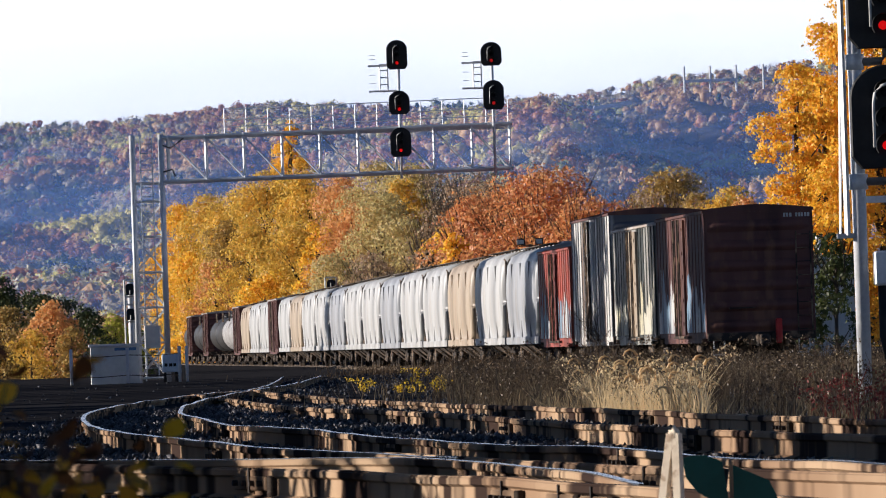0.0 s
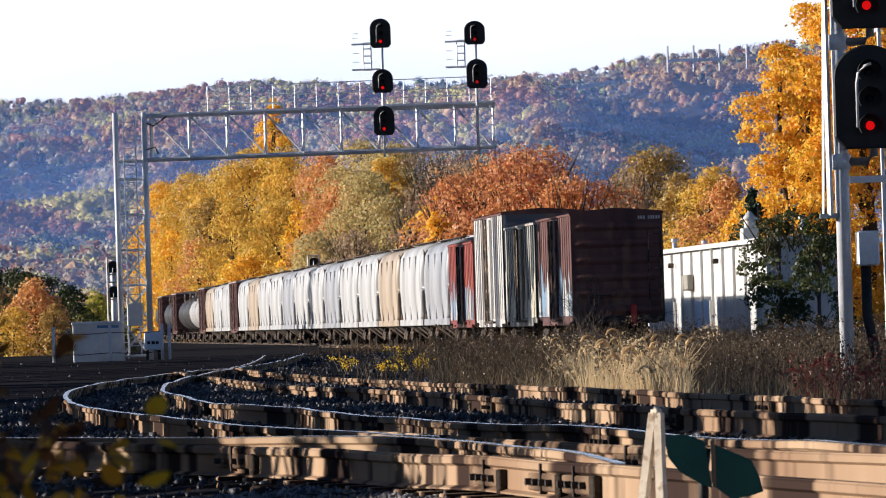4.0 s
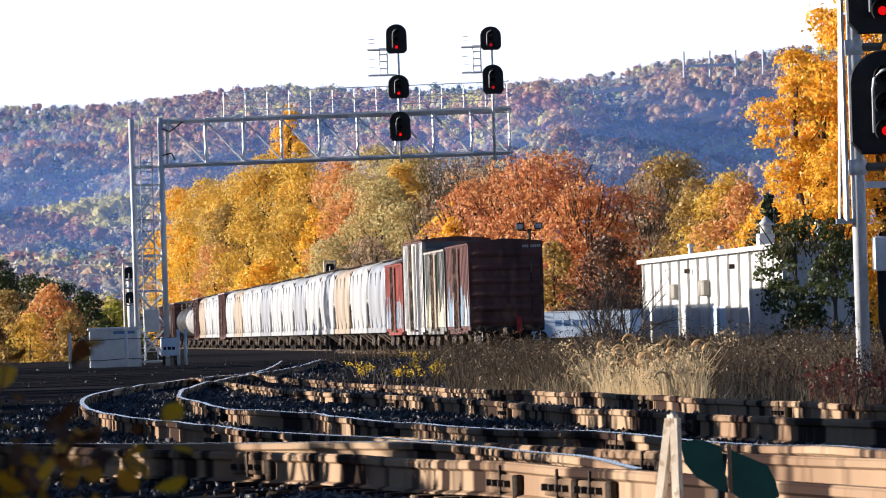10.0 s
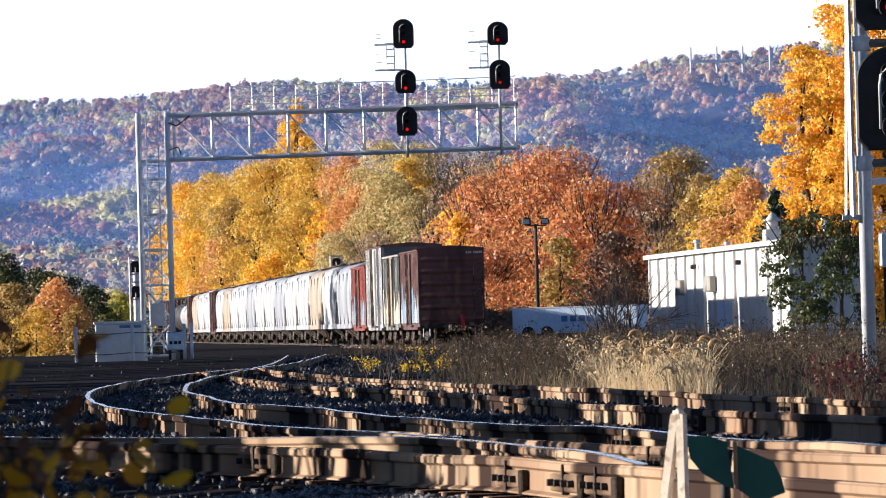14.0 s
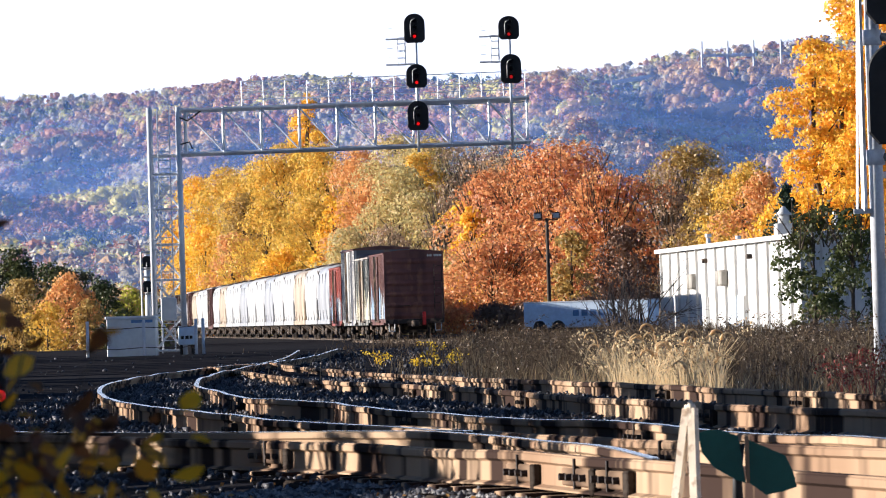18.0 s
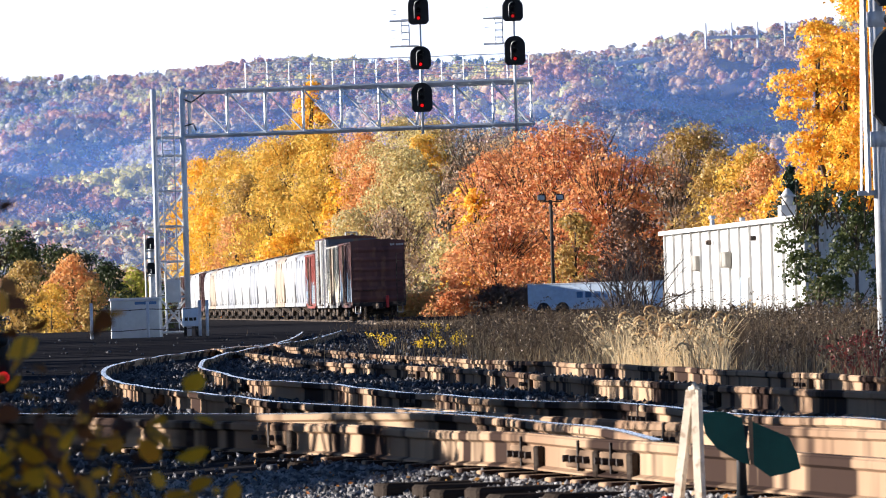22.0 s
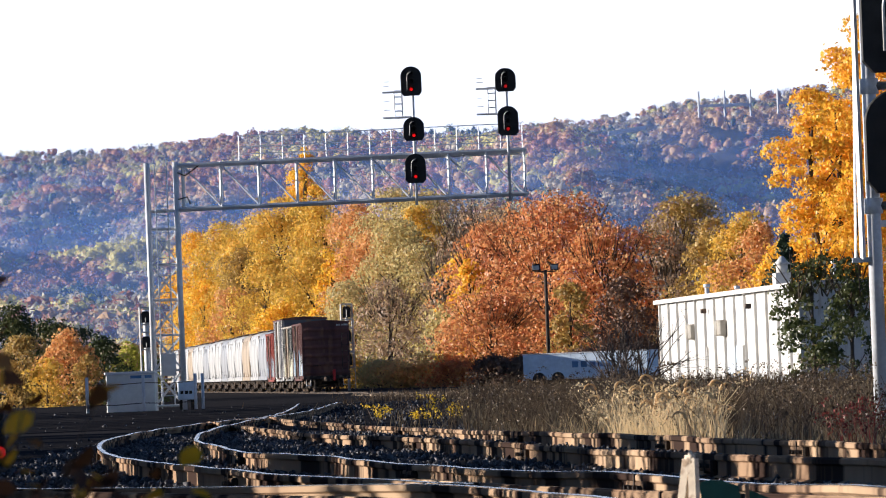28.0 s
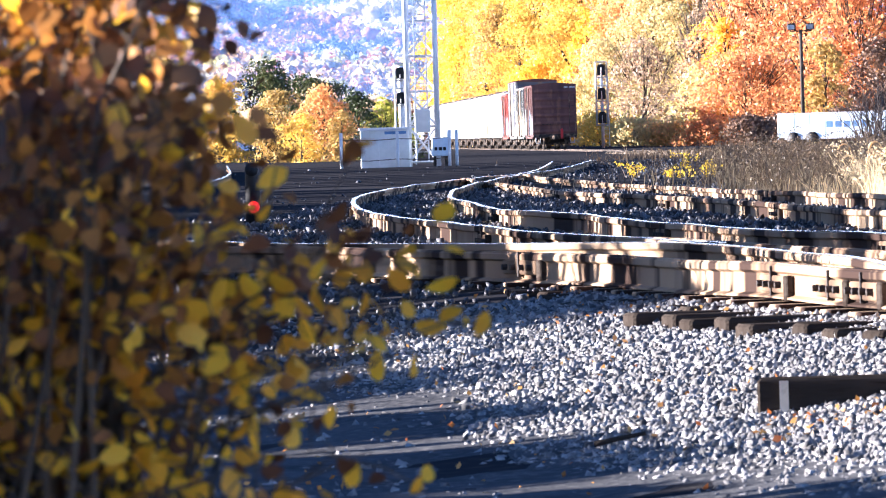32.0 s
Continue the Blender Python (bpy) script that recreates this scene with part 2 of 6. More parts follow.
M_GRAFF2 = mat("pale sprayed paint", (0.56, 0.54, 0.47), (0.50, 0.45, 0.30), 0.5, 0, 0.5, 0, 2, (0.10, 0.10, 0.09), (1, 1, 0.3), stain_shade=(0.56, 0.62))
M_REDLITE = mat("red end marker", (0.55, 0.03, 0.03), None, 0.5, 0, 3, 0)
M_LETTER = mat("white stencil paint", (0.6, 0.6, 0.58), None, 0.6, 0, 3, 0)
M_WALL = mat("white ribbed sheet steel", (0.66, 0.65, 0.62), (0.58, 0.57, 0.54), 0.5, 0, 0.7, 0.05, 5, (0.44, 0.41, 0.36), (1, 1, 0.2))
M_TRAILER = mat("pale blue-white trailer skin", (0.72, 0.83, 0.94), (0.62, 0.74, 0.88), 0.45, 0, 0.7, 0.05, 5)
M_SHED = mat("cream cabinet paint", (0.78, 0.77, 0.74), (0.68, 0.67, 0.64), 0.5, 0, 1.5, 0.04, 6)
M_FAN = mat("tan-grey fan housing paint", (0.36, 0.33, 0.28), (0.28, 0.26, 0.22), 0.5, 0, 1.5, 0.05, 6)
M_SHEDBLUE = mat("blue cabinet band", (0.14, 0.26, 0.48), None, 0.5, 0, 2, 0)
M_WOODPALE = mat("pale weathered wood strip", (0.78, 0.66, 0.50), (0.64, 0.52, 0.38), 0.7, 0, 5, 0.2, 30, (0.42, 0.30, 0.20))
M_GREENSIGN = mat("dark green enamel", (0.005, 0.070, 0.052), (0.008, 0.085, 0.064), 0.5, 0, 4, 0.03)
M_ORANGE = mat("orange hazard plastic", (0.75, 0.10, 0.04), None, 0.5, 0, 4, 0)
M_STRAW = leaf_mat("straw grass blades", [(0.52, 0.34, 0.16), (0.82, 0.58, 0.30), (0.92, 0.72, 0.42), (0.84, 0.60, 0.32)], 0.8, 0.45)
M_WEED = leaf_mat("brown weed stalks", [(0.04, 0.025, 0.016), (0.11, 0.072, 0.043), (0.21, 0.145, 0.085), (0.07, 0.048, 0.03), (0.15, 0.10, 0.06)], 0.5, 0.25, 0.55)
M_WEEDTAN = leaf_mat("tan weed stalks", [(0.20, 0.15, 0.085), (0.34, 0.26, 0.15), (0.28, 0.20, 0.12)], 0.9, 0.3)
M_WEEDRED = leaf_mat("reddish weed stalks", [(0.16, 0.035, 0.03), (0.24, 0.05, 0.04), (0.14, 0.05, 0.035)], 0.9, 0.3)
M_GOLDROD = leaf_mat("yellow weed flowers", [(0.70, 0.44, 0.02), (0.88, 0.60, 0.04), (0.78, 0.52, 0.05)], 0.8, 0.4)
L_YELLOW = leaf_mat("yellow maple leaves", [(0.62, 0.30, 0.03), (0.90, 0.52, 0.05), (0.95, 0.66, 0.07), (0.84, 0.42, 0.04), (0.95, 0.70, 0.10)], 0.3, 0.52, 0.6)
L_GOLD = leaf_mat("golden leaves", [(0.42, 0.30, 0.05), (0.80, 0.50, 0.09), (0.88, 0.58, 0.10), (0.60, 0.43, 0.08), (0.86, 0.52, 0.09), (0.70, 0.37, 0.07)], 0.25, 0.48, 0.6)
L_UMBER = leaf_mat("brown-gold leaves", [(0.22, 0.13, 0.05), (0.46, 0.27, 0.07), (0.64, 0.44, 0.12), (0.34, 0.23, 0.08), (0.52, 0.34, 0.12)], 0.3, 0.42, 0.6)
L_ORANGE = leaf_mat("orange leaves", [(0.50, 0.22, 0.10), (0.74, 0.36, 0.13), (0.82, 0.48, 0.16), (0.66, 0.30, 0.12), (0.78, 0.52, 0.18)], 0.3, 0.48, 0.6)
L_RED = leaf_mat("russet leaves", [(0.44, 0.14, 0.07), (0.70, 0.28, 0.11), (0.79, 0.39, 0.15), (0.56, 0.21, 0.09), (0.84, 0.50, 0.18), (0.66, 0.27, 0.11)], 0.25, 0.46, 0.6)
L_OLIVE = leaf_mat("olive and tan leaves", [(0.38, 0.31, 0.13), (0.64, 0.51, 0.22), (0.72, 0.58, 0.24), (0.52, 0.44, 0.19), (0.72, 0.50, 0.24), (0.58, 0.50, 0.21)], 0.25, 0.48, 0.6)
L_TWIG = leaf_mat("thin tan leaves on twigs", [(0.26, 0.18, 0.13), (0.46, 0.33, 0.22), (0.56, 0.36, 0.20), (0.38, 0.28, 0.20), (0.56, 0.42, 0.22)], 0.3, 0.4, 0.6)
L_YELLOWGREEN = leaf_mat("yellow-green leaves", [(0.30, 0.28, 0.04), (0.50, 0.48, 0.07), (0.60, 0.54, 0.10), (0.40, 0.40, 0.06)], 0.3, 0.48, 0.6)
L_GREEN = leaf_mat("dark green leaves", [(0.018, 0.026, 0.010), (0.045, 0.060, 0.018), (0.085, 0.10, 0.03), (0.13, 0.11, 0.04)], 0.4, 0.4)
L_PINE = leaf_mat("conifer needles", [(0.025, 0.045, 0.028), (0.045, 0.07, 0.04), (0.06, 0.085, 0.05)], 0.4, 0.1)
L_BUSH = leaf_mat("yellow bush leaves", [(0.66, 0.26, 0.015), (0.86, 0.42, 0.02), (0.93, 0.54, 0.03), (0.74, 0.30, 0.02), (0.88, 0.48, 0.03)], 2.0, 0.5)
L_BUSHBROWN = leaf_mat("withered brown bush leaves", [(0.04, 0.018, 0.012), (0.15, 0.055, 0.022), (0.48, 0.20, 0.035), (0.07, 0.028, 0.016), (0.28, 0.10, 0.025), (0.05, 0.022, 0.014)], 2.0, 0.35)
# leaf tones darkened to paint the deep shade under the russet tree
L_BRUSH_SHADE = leaf_mat("brown brushwood, shade in the colour", [(0.09, 0.055, 0.042), (0.16, 0.09, 0.06), (0.22, 0.13, 0.08), (0.13, 0.075, 0.055)], 0.4, 0.2)
L_FALLEN = leaf_mat("fallen leaves", [(0.45, 0.12, 0.03), (0.60, 0.22, 0.04), (0.50, 0.30, 0.10), (0.36, 0.10, 0.03), (0.62, 0.36, 0.08)], 3.0, 0.3)
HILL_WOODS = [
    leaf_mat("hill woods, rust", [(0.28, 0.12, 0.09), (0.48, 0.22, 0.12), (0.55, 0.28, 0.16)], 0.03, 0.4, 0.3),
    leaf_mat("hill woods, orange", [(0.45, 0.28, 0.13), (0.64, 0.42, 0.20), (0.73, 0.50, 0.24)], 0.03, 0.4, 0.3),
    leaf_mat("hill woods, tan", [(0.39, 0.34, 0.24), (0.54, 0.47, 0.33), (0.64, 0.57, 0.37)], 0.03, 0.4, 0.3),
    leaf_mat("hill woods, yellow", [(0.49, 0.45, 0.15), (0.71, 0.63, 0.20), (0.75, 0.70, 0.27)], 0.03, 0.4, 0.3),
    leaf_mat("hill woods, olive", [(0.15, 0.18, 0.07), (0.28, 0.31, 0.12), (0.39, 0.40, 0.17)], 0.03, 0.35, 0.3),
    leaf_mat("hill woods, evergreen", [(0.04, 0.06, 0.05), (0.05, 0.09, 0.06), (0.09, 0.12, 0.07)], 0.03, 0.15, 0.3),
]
M_HILLTWIG = mat("bare grey hill trees", (0.46, 0.40, 0.37), (0.34, 0.29, 0.27), 0.9, 0, 0.1, 0, 2, spec=0.0)


# ---- mesh building ----
class MB:
    """Collects points and faces; smooth says whether the faces are shaded round."""

    def __init__(self, smooth=False):
        self.v, self.f, self.smooth = [], [], smooth

    def add(self, vs, fs):
        k = len(self.v)
        self.v.extend(vs)
        self.f.extend([tuple(i + k for i in f) for f in fs])
        return self

    def box(self, x0, x1, y0, y1, z0, z1, bevel=0.0):
        if bevel <= 0:
            vs = [(x, y, z) for z in (z0, z1) for y in (y0, y1) for x in (x0, x1)]
            return self.add(vs, [(0, 2, 3, 1), (4, 5, 7, 6), (0, 1, 5, 4), (2, 6, 7, 3), (0, 4, 6, 2), (1, 3, 7, 5)])
        b = bevel
        prof = [(x0 + b, y0), (x1 - b, y0), (x1, y0 + b), (x1, y1 - b), (x1 - b, y1), (x0 + b, y1), (x0, y1 - b), (x0, y0 + b)]
        cx, cy = (x0 + x1) / 2, (y0 + y1) / 2
        sx, sy = (x1 - x0 - 2 * b) / (x1 - x0), (y1 - y0 - 2 * b) / (y1 - y0)
        inner = [(cx + (x - cx) * sx, cy + (y - cy) * sy) for x, y in prof]
        rings = [[(x, y, z0) for x, y in inner], [(x, y, z0 + b) for x, y in prof], [(x, y, z1 - b) for x, y in prof], [(x, y, z1) for x, y in inner]]
        return self.loft(rings)

    def loft(self, rings, closed=True, caps=True):
        n = len(rings[0])
        vs = [p for r in rings for p in r]
        fs = []
        for i in range(len(rings) - 1):
            for j in range(n if closed else n - 1):
                k = (j + 1) % n
                fs.append((i * n + j, i * n + k, (i + 1) * n + k, (i + 1) * n + j))
        if caps and closed:
            fs.append(tuple(reversed(range(n))))
            fs.append(tuple((len(rings) - 1) * n + j for j in range(n)))
        return self.add(vs, fs)

    def tube(self, points, radius, n=8, end_radius=None):
        pts = [Vector(p) for p in points]
        r1 = radius if end_radius is None else end_radius
        rings = []
        for i, p in enumerate(pts):
            d = (pts[min(i + 1, len(pts) - 1)] - pts[max(i - 1, 0)]).normalized()
            up = Vector((0, 0, 1)) if abs(d.z) < 0.9 else Vector((1, 0, 0))
            a = d.cross(up).normalized()
            b = d.cross(a)
            r = radius + (r1 - radius) * i / max(1, len(pts) - 1)
            rings.append([tuple(p + (a * math.cos(2 * math.pi * k / n) + b * math.sin(2 * math.pi * k / n)) * r) for k in range(n)])
        return self.loft(rings)

    def beam(self, p, q, w=0.05, h=None):
        """A square bar from p to q."""
        return self.tube([p, q], w * 0.707, 4)

    def disc(self, centre, radius, thick, axis="x", n=16):
        c = Vector(centre)
        e = {"x": Vector((1, 0, 0)), "y": Vector((0, 1, 0)), "z": Vector((0, 0, 1))}[axis] * thick / 2
        return self.tube([c - e, c + e], radius, n)

    def mesh(self, name, material):
        me = bpy.data.meshes.new(name)
        me.from_pydata(self.v, [], self.f)
        for m in material if isinstance(material, (list, tuple)) else [material]:
            me.materials.append(m)
        if self.smooth:
            me.polygons.foreach_set("use_smooth", [True] * len(me.polygons))
        me.update()
        return me


def part(name, mb, material, parent=None, label="", at=None):
    """One mesh object, under a thing or a part if there is one."""
    ob = new(name, mb if isinstance(mb, bpy.types.Mesh) else mb.mesh(name, material))
    if parent is not None:
        ob.parent = parent
    if at is not None:
        ob.matrix_basis = at
    if label:
        ob["label"] = label
    return ob


def thing(name, label, category, m=None, group="", kind=""):
    ob = new(name)
    ob.empty_display_size = 0.2
    if m is not None:
        ob.matrix_basis = m
    return tagged(ob, label, category, group, kind)


def mesh_np(name, verts, faces, material, smooth=False):
    me = bpy.data.meshes.new(name)
    nf, k = faces.shape
    me.vertices.add(len(verts))
    me.vertices.foreach_set("co", np.asarray(verts, np.float32).ravel())
    me.loops.add(nf * k)
    me.loops.foreach_set("vertex_index", faces.astype(np.int32).ravel())
    me.polygons.add(nf)
    me.polygons.foreach_set("loop_start", np.arange(0, nf * k, k, dtype=np.int32))
    me.polygons.foreach_set("loop_total", np.full(nf, k, dtype=np.int32))
    if smooth:
        me.polygons.foreach_set("use_smooth", np.ones(nf, dtype=bool))
    me.materials.append(material)
    me.update(calc_edges=True)
    return me


def leaf_quads(rng, centres, size, outward=None, squash=1.0):
    """Leaf-shaped four-cornered blades at the centres, turned at random, leaning to the outward directions."""
    n = len(centres)
    nor = rng.normal(size=(n, 3))
    if outward is not None:
        nor = nor * 0.75 + outward
    nor /= np.linalg.norm(nor, axis=1, keepdims=True) + 1e-9
    a = np.cross(nor, rng.normal(size=(n, 3)))
    a /= np.linalg.norm(a, axis=1, keepdims=True) + 1e-9
    b = np.cross(nor, a)
    s = size * rng.uniform(0.6, 1.35, (n, 1))
    w = s * squash * rng.uniform(0.5, 0.8, (n, 1))
    bend = nor * s * rng.uniform(-0.25, 0.25, (n, 1))
    v = np.stack([centres - a * s + bend, centres - b * w, centres + a * s + bend, centres + b * w], 1).reshape(-1, 3)
    return v, np.arange(n * 4).reshape(n, 4)


def crown_points(rng, clumps, n, flat=0.75):
    """n leaf places on the shells of the clumps (x, y, z, r), with the outward directions."""
    c = np.array(clumps)
    w = c[:, 3] ** 2
    pick = rng.choice(len(c), n, p=w / w.sum())
    d = rng.normal(size=(n, 3))
    d /= np.linalg.norm(d, axis=1, keepdims=True)
    d[:, 2] = np.where(d[:, 2] < -0.5, -d[:, 2], d[:, 2])
    r = c[pick, 3] * np.where(rng.uniform(0, 1, n) < 0.16, rng.uniform(0.9, 1.45, n), rng.uniform(0.55, 1.08, n) ** 0.6)
    p = c[pick, :3] + d * r[:, None] * np.array([1, 1, flat])
    return p, d


def tree(name, x, y, height, width, material, seed, leaves=6000, leaf=0.2, label="", bottom=0.15, clumps=38, z=0.0, bare=0, group="", lean=0.0, clump_r=0.2):
    """A tapered trunk with limbs, and a crown of leaf clumps with gaps and an uneven outline."""
    rng = np.random.default_rng(seed)
    t = thing(name, label, "tree", pose(x, y, z), group)
    mb = MB(True)
    rad = 0.022 * height
    sway = rng.uniform(0, 6.28, 3)
    mid = height * 0.55
    mb.tube([(0, 0, -0.3), (0.03 * height * rng.normal(), 0, mid * 0.5), (lean * 0.5, 0, mid), (lean, 0, height * 0.9)], rad, 8, rad * 0.12)
    cl = []
    for i in range(clumps):
        h = bottom + (1 - bottom) * (i + rng.uniform()) / clumps
        prof = (1 - min(0.995, h) ** 3.2) ** 0.5 * min(1.0, 0.72 + 1.1 * h)
        ang = rng.uniform(0, 2 * math.pi)
        prof *= 1 + 0.22 * math.sin(2 * ang + sway[0] + 5 * h) + 0.12 * math.sin(5 * ang + sway[1])
        rr = max(0.0, width / 2 * prof - width * clump_r * 0.6) * math.sqrt(rng.uniform(0.2, 1.0))
        r = width * clump_r * rng.choice((0.55, 0.8, 1.1, 1.5))
        c = (lean * h + math.cos(ang) * rr, math.sin(ang) * rr, min(h * height, height - r * 0.6) * (1 + 0.07 * math.sin(3 * ang + sway[2])), r)
        cl.append(c)
        if i % max(2, clumps // 18) == 0:
            zb = max(height * 0.12, c[2] - rr * 0.9)
            mb.tube([(lean * h * 0.5, 0, zb * 0.8), (c[0] * 0.5, c[1] * 0.5, zb + (c[2] - zb) * 0.4), c[:3]], rad * 0.35, 5, rad * 0.06)
    for i in range(bare):
        ang, h = rng.uniform(0, 6.28), height * rng.uniform(0.85, 1.12)
        rr = width * 0.4 * math.sqrt(rng.uniform())
        mb.tube([(math.cos(ang) * rr * 0.6, math.sin(ang) * rr * 0.6, h * 0.72), (math.cos(ang) * rr + rng.normal() * 0.5, math.sin(ang) * rr, h)], 0.035, 4, 0.008)
    part("trunk", mb, M_BARK, t)
    p, d = crown_points(rng, cl, leaves)
    v, f = leaf_quads(rng, p, leaf, d * 1.25)
    part("crown", mesh_np("crown", v, f, material), None, t)
    return t


def spline(pts, step):
    """Points along a smooth curve through the given plan points, about step apart."""
    p = [Vector((*q, 0)) if len(q) == 2 else Vector(q) for q in pts]
    p = [p[0] * 2 - p[1]] + p + [p[-1] * 2 - p[-2]]
    out = []
    for i in range(1, len(p) - 2):
        n = max(1, int((p[i + 1] - p[i]).length / step))
        for k in range(n):
            t = k / n
            out.append(0.5 * ((2 * p[i]) + (p[i + 1] - p[i - 1]) * t + (2 * p[i - 1] - 5 * p[i] + 4 * p[i + 1] - p[i + 2]) * t * t
                              + (3 * p[i] - 3 * p[i + 1] + p[i + 2] - p[i - 1]) * t ** 3))
    out.append(p[-2])
    return out


# ---- ground ----
NEAR_X = [-3.42, -2.2, -1.01, -0.25, 0.26, 0.9, 1.52, 1.93]
NEAR_Y = [47.5, 44.9, 41.2, 37.6, 34.8, 31.1, 27.4, 24.6]


def tie_top(y):
    """Top of the ties of the yard tracks, along the line of sight."""
    return 0.37 if y < 120 else max(0.22, 0.37 - 0.15 * (y - 120) / 120)


def ground_z(x, y):
    """Ballast between the rails, a shoulder that falls from the near rail to the path, cinders further off."""
    edge = float(np.interp(x, NEAR_X, NEAR_Y))
    if y < edge + 0.4:
        h = max(0.05, 0.365 - 0.023 * max(0.0, edge - 0.9 - y))
    elif y < 260:
        h = tie_top(y) + float(np.interp(y, [30, 45, 60, 90, 120, 160], [-0.02, 0.01, 0.04, 0.09, 0.10, 0.05]))
    else:
        h = 0.10
    side = max(0.0, abs(x + 0.02 * (y - 60)) - (4.5 + 0.055 * y)) / 6
    h *= max(0.0, 1 - side)
    return h + 0.014 * noise.noise((x * 0.4, y * 0.12, 0.3)) * (1 if y < 400 else 0)


def build_ground():
    ys = [-60, -20, 0, 10] + [14 + i * 1.0 for i in range(50)] + [64 + i * 4 for i in range(50)] + [300, 400, 600, 900, 1300, 1800, 2600, 4800]
    xs = [-3000, -800, -200, -60, -30, -20, -14] + [-11 + i * 0.7 for i in range(32)] + [14, 20, 30, 60, 200, 800, 3000]
    vs = [(x, y, ground_z(x, y)) for y in ys for x in xs]
    n = len(xs)
    fs = [(j * n + i, j * n + i + 1, (j + 1) * n + i + 1, (j + 1) * n + i) for j in range(len(ys) - 1) for i in range(n - 1)]
    mb = MB(True).add(vs, fs)
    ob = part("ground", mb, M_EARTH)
    tagged(ob, "dark cinder and earth ground of the rail yard", "ground", kind="structure")


def stone_field(name, n, x0, x1, y0, y1, s0, s1, material, label, seed, lift=0.0, shoulder=False, main=False):
    """Crushed stones, each a lopsided eight-sided lump, strewn over a stretch of the plan; shoulder: only between the
    dirt path, cut along its painted shade, and the near rail.
    """
    rng = np.random.default_rng(seed)
    x, y = rng.uniform(x0, x1, n), rng.uniform(y0, y1, n)
    x = x + 8.93 - 0.0605 * (y - 222) if main else x * (0.55 + 0.45 * y / y1)
    if main:
        pass
    elif shoulder:
        # stones stop where the shade begins, so the dark path paints it
        path_shade_edge = np.interp(y, [20, 22, 23.5, 24.4, 25, 26, 28, 30.4, 31.6, 38], [0.7, 0.5, 0.1, -0.15, -0.35, -0.62, -0.83, -0.95, -1.5, -1.5])
        keep = (y < np.interp(x, NEAR_X, NEAR_Y) - 0.15) & (x > path_shade_edge + rng.normal(size=n) * 0.10 - 2.2 * (rng.uniform(size=n) < 0.06))
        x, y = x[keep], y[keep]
        n = len(x)
    else:
        keep = (x > -4.3) | (rng.uniform(size=n) < 0.06)
        x, y = x[keep], y[keep]
        n = len(x)
    z = np.array([ground_z(a, b) for a, b in zip(x, y)])
    base = np.array([(1, 0, 0), (0, 1, 0), (-1, 0, 0), (0, -1, 0), (0, 0, 1), (0, 0, -1)], float)
    s = rng.uniform(s0, s1, (n, 1, 1)) * rng.uniform(0.55, 1.3, (n, 1, 3))
    pts = base[None] * (1 + rng.uniform(-0.35, 0.35, (n, 6, 1))) * s + rng.uniform(-0.2, 0.2, (n, 6, 3)) * s
    q = rng.normal(size=(n, 4))
    q /= np.linalg.norm(q, axis=1, keepdims=True)
    w, i, j, k = q.T
    rot = np.stack([1 - 2 * (j * j + k * k), 2 * (i * j - k * w), 2 * (i * k + j * w), 2 * (i * j + k * w), 1 - 2 * (i * i + k * k), 2 * (j * k - i * w),
                    2 * (i * k - j * w), 2 * (j * k + i * w), 1 - 2 * (i * i + j * j)], 1).reshape(n, 3, 3)
    pts = np.einsum("nab,nkb->nka", rot, pts)
    pts += np.stack([x, y, z + lift + s.mean(axis=(1, 2)) * 0.35], 1)[:, None]
    tri = np.array([(0, 1, 4), (1, 2, 4), (2, 3, 4), (3, 0, 4), (1, 0, 5), (2, 1, 5), (3, 2, 5), (0, 3, 5)])
    f = (tri[None] + (np.arange(n) * 6)[:, None, None]).reshape(-1, 3)
    ob = part(name, mesh_np(name, pts.reshape(-1, 3), f, material), None)
    tagged(ob, label, "ballast", kind="stuff")


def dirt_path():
    """A dirt path along the foot of the ballast shoulder, a few millimetres over the ground; its dark colour and
    outline also stand in for tree shade.
    """
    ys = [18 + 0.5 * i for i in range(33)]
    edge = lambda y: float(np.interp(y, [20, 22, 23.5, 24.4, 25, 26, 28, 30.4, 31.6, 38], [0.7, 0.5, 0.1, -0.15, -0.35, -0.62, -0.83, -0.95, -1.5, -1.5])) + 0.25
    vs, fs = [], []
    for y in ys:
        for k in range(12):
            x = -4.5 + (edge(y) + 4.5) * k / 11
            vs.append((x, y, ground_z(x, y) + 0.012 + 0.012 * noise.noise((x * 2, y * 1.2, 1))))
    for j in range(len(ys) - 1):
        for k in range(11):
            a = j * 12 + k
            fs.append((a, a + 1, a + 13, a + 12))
    tagged(part("dirt_path", MB(True).add(vs, fs), M_PATH), "grey dirt path beside the ballast, shade in its colour", "path", kind="structure")


build_ground()
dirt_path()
stone_field("ballast_stones", 95000, -2.9, 2.4, 20.0, 39.0, 0.009, 0.022, M_STONE, "loose grey crushed stone ballast beside the tracks", 11, 0.0, True)
stone_field("ballast_stones", 24000, -6.0, 5.0, 35.0, 100.0, 0.012, 0.030, M_STONE_FAR, "dark crushed stone ballast between the rails", 12)

stone_field("ballast_stones", 3000, -15.0, 3.0, 98.0, 270.0, 0.02, 0.05, M_STONE_FAR, "dark cinders and stones on the open yard", 13)

stone_field("ballast_stones", 9000, -2.9, 2.6, 215.0, 420.0, 0.03, 0.08, M_STONE_TAN, "brown crushed stone along the main line", 14, main=True)

